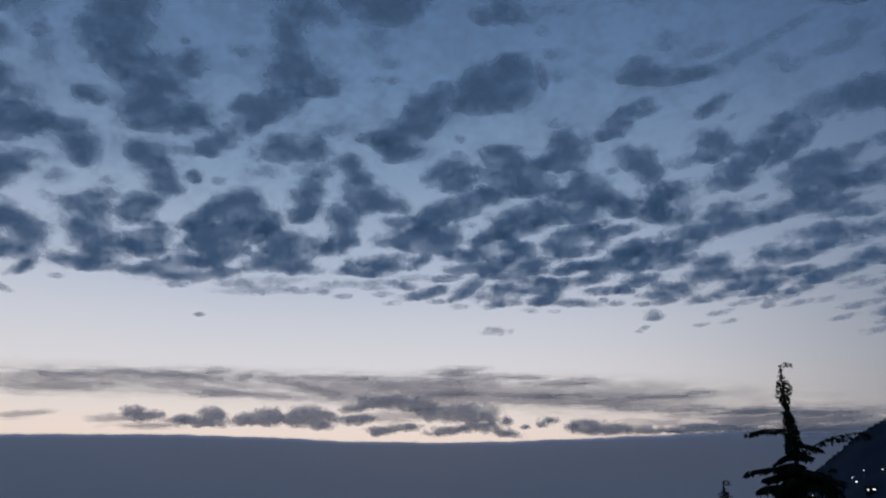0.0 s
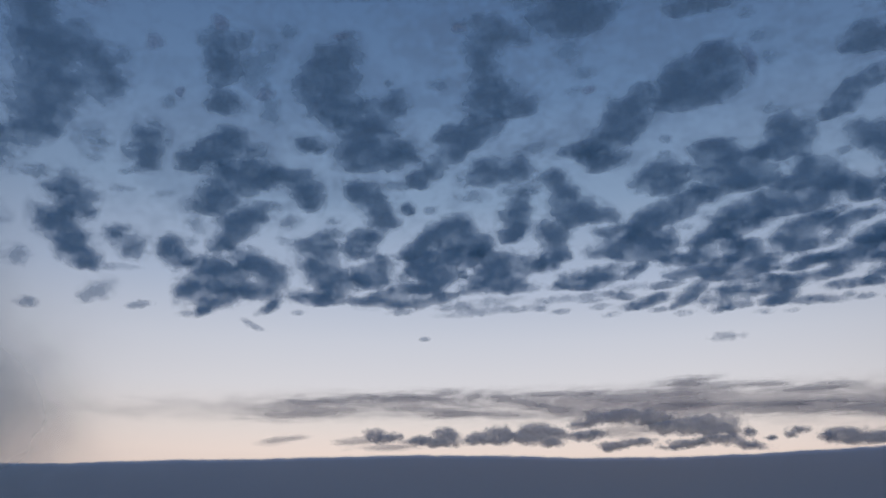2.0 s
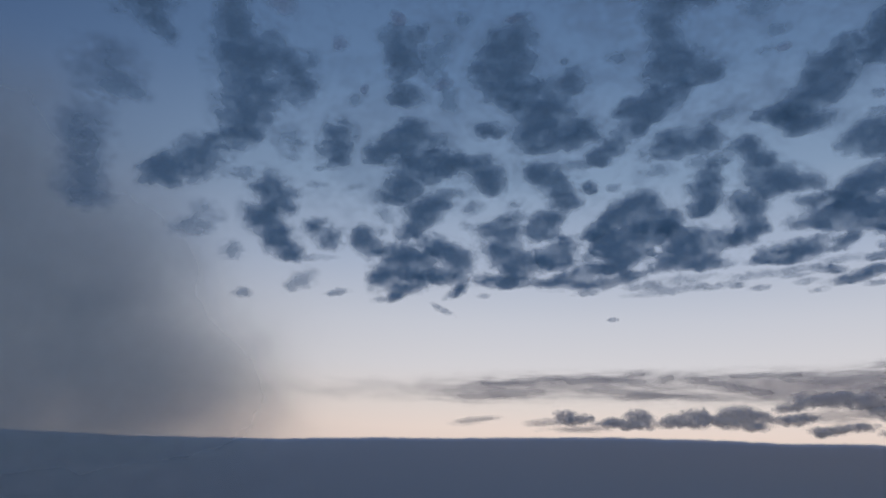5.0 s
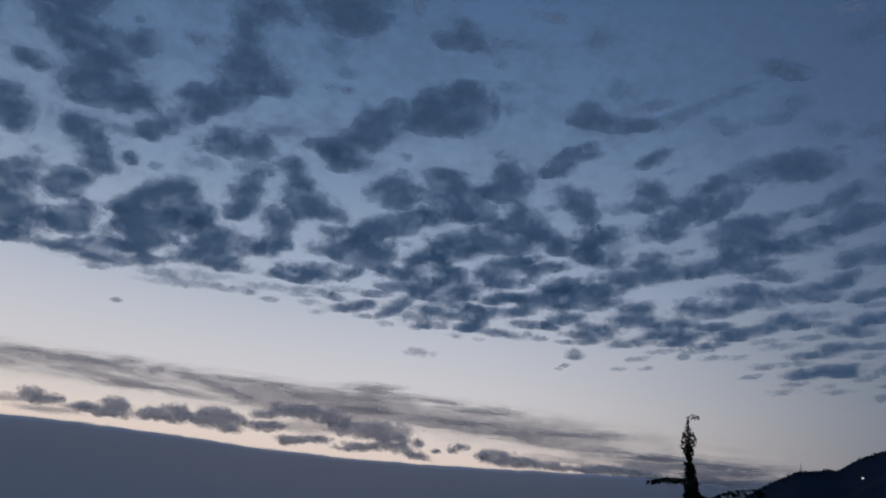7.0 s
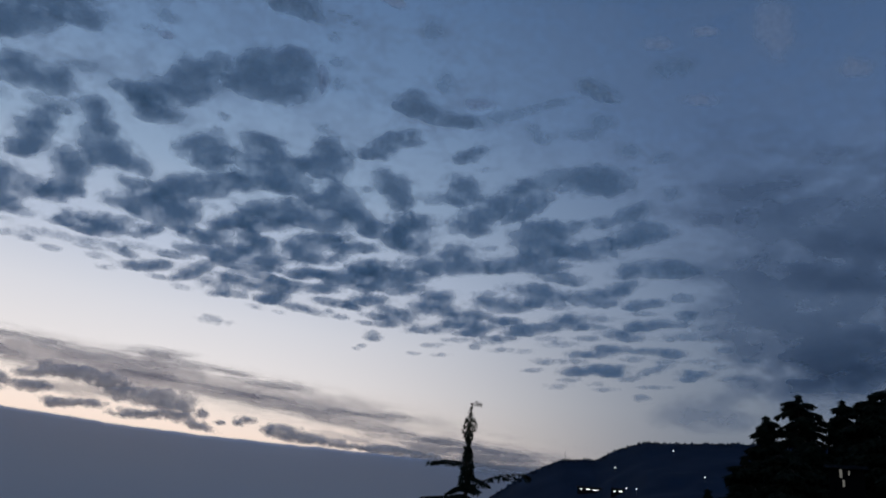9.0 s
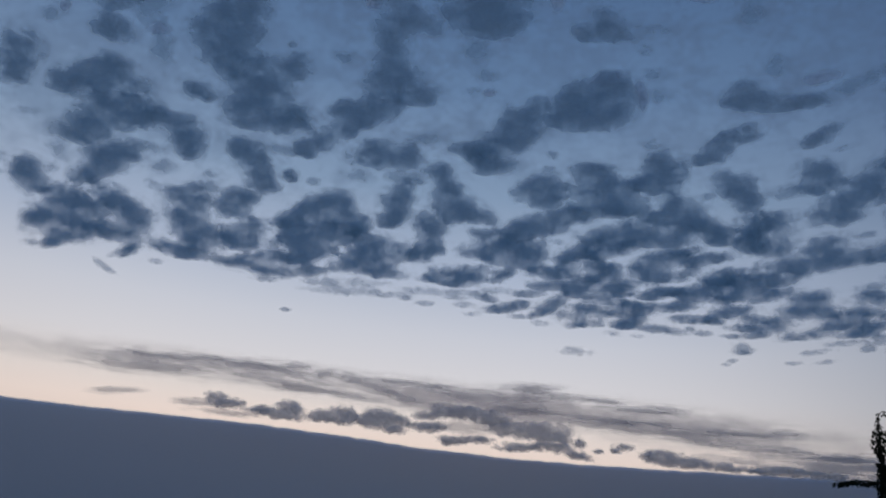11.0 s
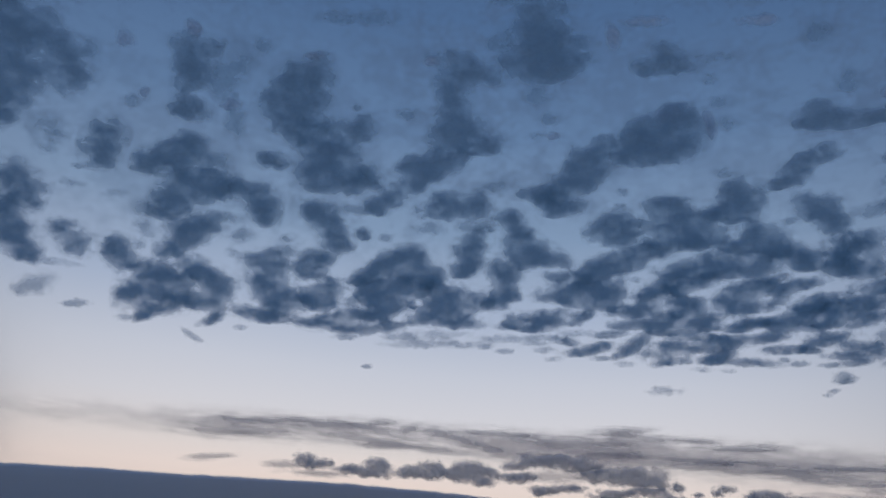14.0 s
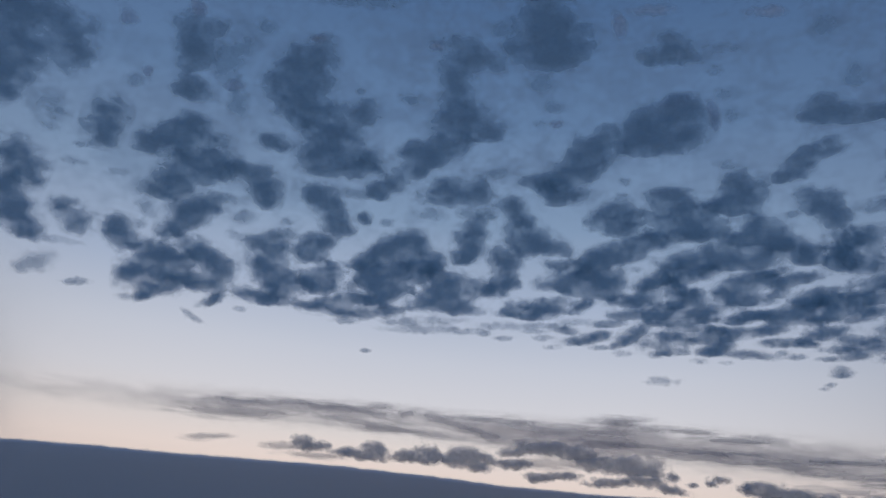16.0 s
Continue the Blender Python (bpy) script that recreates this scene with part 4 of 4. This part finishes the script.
# the cedar wood that climbs beside the house
for az, r, el, reach, seed, flat in ((57.75, 46, 18.1, 3.5, 21, 0.0), (55.9, 58, 12.6, 5.2, 22, 0.8), (53.4, 62, 12.5, 5.6, 23, 0.8), (51.6, 60, 11.7, 4.4, 24, 0.7),
                                     (49.75, 66, 11.3, 1.8, 25, 0.8), (47.1, 64, 11.6, 4.4, 26, 0.6), (45.0, 62, 10.1, 3.4, 27, 0.2), (43.6, 60, 7.4, 3.4, 28, 0.5),
                                     (57.4, 66, 12.0, 5.6, 29, 0.8), (60.8, 56, 13.0, 5.4, 30, 0.6), (63.5, 52, 14.5, 5.4, 31, 0.5), (54.6, 52, 9.8, 5.6, 32, 0.7),
                                     (51.9, 52, 9.0, 4.8, 33, 0.7), (46.4, 54, 8.0, 4.6, 34, 0.6), (57.2, 50, 10.8, 5.0, 35, 0.7), (54.6, 64, 12.0, 5.6, 36, 0.9),
                                     (52.6, 66, 12.2, 4.6, 37, 0.9), (47.9, 60, 8.6, 2.2, 39, 0.6), (60.0, 60, 12.6, 5.6, 40, 0.8)):
    cedar(stand(az, r), tall(az, r, el), reach, seed, "black flat-topped cedar in the dusk" if flat else "tall cedar with a nodding leader in the dusk", 0.5 if flat else 0.36, 0.08, flat, 42 if flat else 22, 80 if flat else 60,
          1.3 if flat == 0 else 0.4, ragged=0.5)
for az, r, el, reach, seed in ((41.2, 60, 5.0, 3.0, 41), (39.6, 62, 4.2, 2.4, 42), (44.2, 50, 5.2, 3.6, 43), (37.4, 64, 4.0, 2.0, 44)):
    cedar(stand(az, r), tall(az, r, el), reach, seed, "low dark tree at the edge of the wood", 0.4, 0.1, 0.5, 14, 44, 0.5)


# ---- buildings, lamps, mast and cable ----
def house(place, turn, wide, deep, tall_wall, windows, light, label):
    ob = thing("house", place, label, "house")
    ob.rotation_euler = (0, 0, turn)
    V, F = [], []
    box(V, F, -wide / 2, wide / 2, -deep / 2, deep / 2, -4, tall_wall)
    mesh_object("wall", V, F, TIMBER if light is PANE_GLOW else ROOF, ob)
    e = 0.04 * wide + 0.15
    V = [(-wide / 2 - e, -deep / 2 - e, tall_wall), (wide / 2 + e, -deep / 2 - e, tall_wall), (wide / 2 + e, deep / 2 + e, tall_wall), (-wide / 2 - e, deep / 2 + e, tall_wall),
         (-wide / 2 - e, 0, tall_wall + deep * 0.28), (wide / 2 + e, 0, tall_wall + deep * 0.28)]
    mesh_object("roof", V, [(0, 1, 5, 4), (2, 3, 4, 5), (0, 4, 3), (1, 2, 5), (3, 2, 1, 0)], TIMBER if light is PANE_GLOW else ROOF, ob)
    for x, z, w, h in windows:
        V, F = [], []
        box(V, F, x - w / 2, x + w / 2, -deep / 2 - 0.06, -deep / 2 + 0.02, z - h / 2, z + h / 2)
        mesh_object("window", V, F, light, ob)
    return ob


def slope_stand(az, el, fn=hill_z, r0=420, r1=1490):
    """Where the slope is met at that angle."""
    r = np.linspace(r0, r1, 1200)
    e = np.degrees(np.arctan2(fn(np.full(r.shape, az), r) - EYE[2], r))
    r = float(r[np.argmax(e >= el - 0.02)])
    x, y = on_dir(az, r)
    return float(x), float(y), float(fn(np.array(az), np.array(r)))


def street_lamp(az, el, light, head, fn=hill_z, r0=420, r1=1490):
    x, y, z = slope_stand(az, el, fn, r0, r1)
    ob = thing("street_lamp", (x, y, z), "lit street lamp on the dark hillside", "street lamp", "hillside lamps")
    V, F = [], []
    tube(V, F, [(0, 0, -2), (0, 0, 5), (0, 0, 9)], 0.08, 0.06)
    mesh_object("post", V, F, STEEL, ob)
    V, F = [], []
    tube(V, F, [(-head, 0, 9.0), (-head * 0.5, 0, 9.35), (head * 0.5, 0, 9.35), (head, 0, 9.0)], head * 0.35, head * 0.35, 8)
    lamp = mesh_object("lamp_head", V, F, light, ob, True)
    ob.rotation_euler = (0, 0, radians(-az))
    return lamp


for az, el, warm, head in ((25.6, 0.6, 0, 2.4), (26.1, 1.1, 0, 1.3), (27.7, 1.2, 0, 1.9), (28.2, 1.9, 0, 1.2), (25.0, 0.4, 1, 1.1), (27.5, 1.5, 0, 1.4), (34.9, 5.4, 0, 1.9),
                           (38.9, 6.9, 0, 1.8), (35.7, 4.0, 0, 1.6), (36.4, 4.0, 0, 1.4), (33.8, 2.4, 0, 1.5), (29.3, 1.9, 1, 1.4), (41.0, 5.2, 0, 1.4)):
    street_lamp(az, el, WARM_LIGHT if warm else COOL_LIGHT, head * 0.65)
street_lamp(-3.3, -2.75, COOL_LIGHT, 3.4, ridge_z, 1750, 2590)
for az, el, wide, n, light, label in ((30.7, 2.3, 16, 3, WARM_LIGHT, "hillside house with warm lit windows"), (31.5, 2.4, 20, 4, WARM_LIGHT, "long hillside house with a lit veranda"),
                                      (28.45, 0.9, 14, 2, COOL_LIGHT, "small hillside house with white lit windows"), (33.3, 3.9, 46, 4, COOL_LIGHT, "long roadside building with a bright lit front"),
                                      (35.1, 3.95, 18, 2, COOL_LIGHT, "hillside house with a white lit window row")):
    gap = wide / n
    house(slope_stand(az, el), radians(-az), wide, 9, 7.5, [(-wide / 2 + gap * (i + 0.5), 4.6 + 0.5 * (i % 2), gap * (0.35 + 0.3 * ((i * 7) % 3) / 2), 0.75 + 0.3 * (i % 2)) for i in range(n)], light, label)

# dark house added for the pale slivers between the trunks; panes glow for reflected sky
hx, hy, hz = stand(49.75, 45)
dark_house = house((hx, hy, hz), radians(-49.75), 1.6, 0.9, tall(49.75, 45, 6.75), [(-0.25, tall(49.75, 45, 6.45), 0.13, 0.4), (0.12, tall(49.75, 45, 6.5), 0.07, 0.22), (-0.15, tall(49.75, 45, 5.85), 0.1, 0.34)],
                   PANE_GLOW, "dark timber house with narrow panes glowing for reflected sky among cedars")


def mast(az, r):
    x, y = on_dir(az, r)
    z = float(hill_z(np.array(az), np.array(r)))
    ob = thing("radio_mast", (x, y, z), "slim lattice radio mast on the hill shoulder", "mast")
    V, F = [], []
    for sx, sy in ((-1, -1), (1, -1), (0, 1)):
        tube(V, F, [(sx * 0.8, sy * 0.8, -3), (sx * 0.6, sy * 0.6, 8), (sx * 0.3, sy * 0.3, 17)], 0.2, 0.14, 5)
    for k in range(8):
        h, w = k * 2.1, 0.75 - k * 0.06
        for p, q in (((-w, -w), (w, -w)), ((w, -w), (0, w)), ((0, w), (-w, -w))):
            tube(V, F, [(*p, h), (*q, h + 2.0)], 0.08, 0.08, 4)
    mesh_object("lattice", V, F, STEEL, ob)


mast(31.3, 1490)


def cable():
    """An overhead service cable that sags from the wood to above the lookout."""
    def at(az, el, d):
        a, e = radians(az), radians(el)
        return Vector((EYE[0] + d * math.sin(a) * math.cos(e), EYE[1] + d * math.cos(a) * math.cos(e), EYE[2] + d * math.sin(e)))
    a, b = at(56.1, 39.6, 9.0), at(59.65, 24.0, 13.5)
    pts = []
    for i in range(60):
        s = -1.2 + i * 0.075
        p = a.lerp(b, s)
        p.z += 0.35 * s * (s - 1)
        pts.append(p)
    V, F = [], []
    mid = sum(pts, Vector()) / len(pts)
    tube(V, F, [p - mid for p in pts], 0.0058, 0.0058, 8)
    ob = mesh_object("overhead_cable", V, F, RUBBER, None, True)
    ob.location = mid
    tagged(ob, "thin black overhead cable sagging across the sky", "cable")


cable()
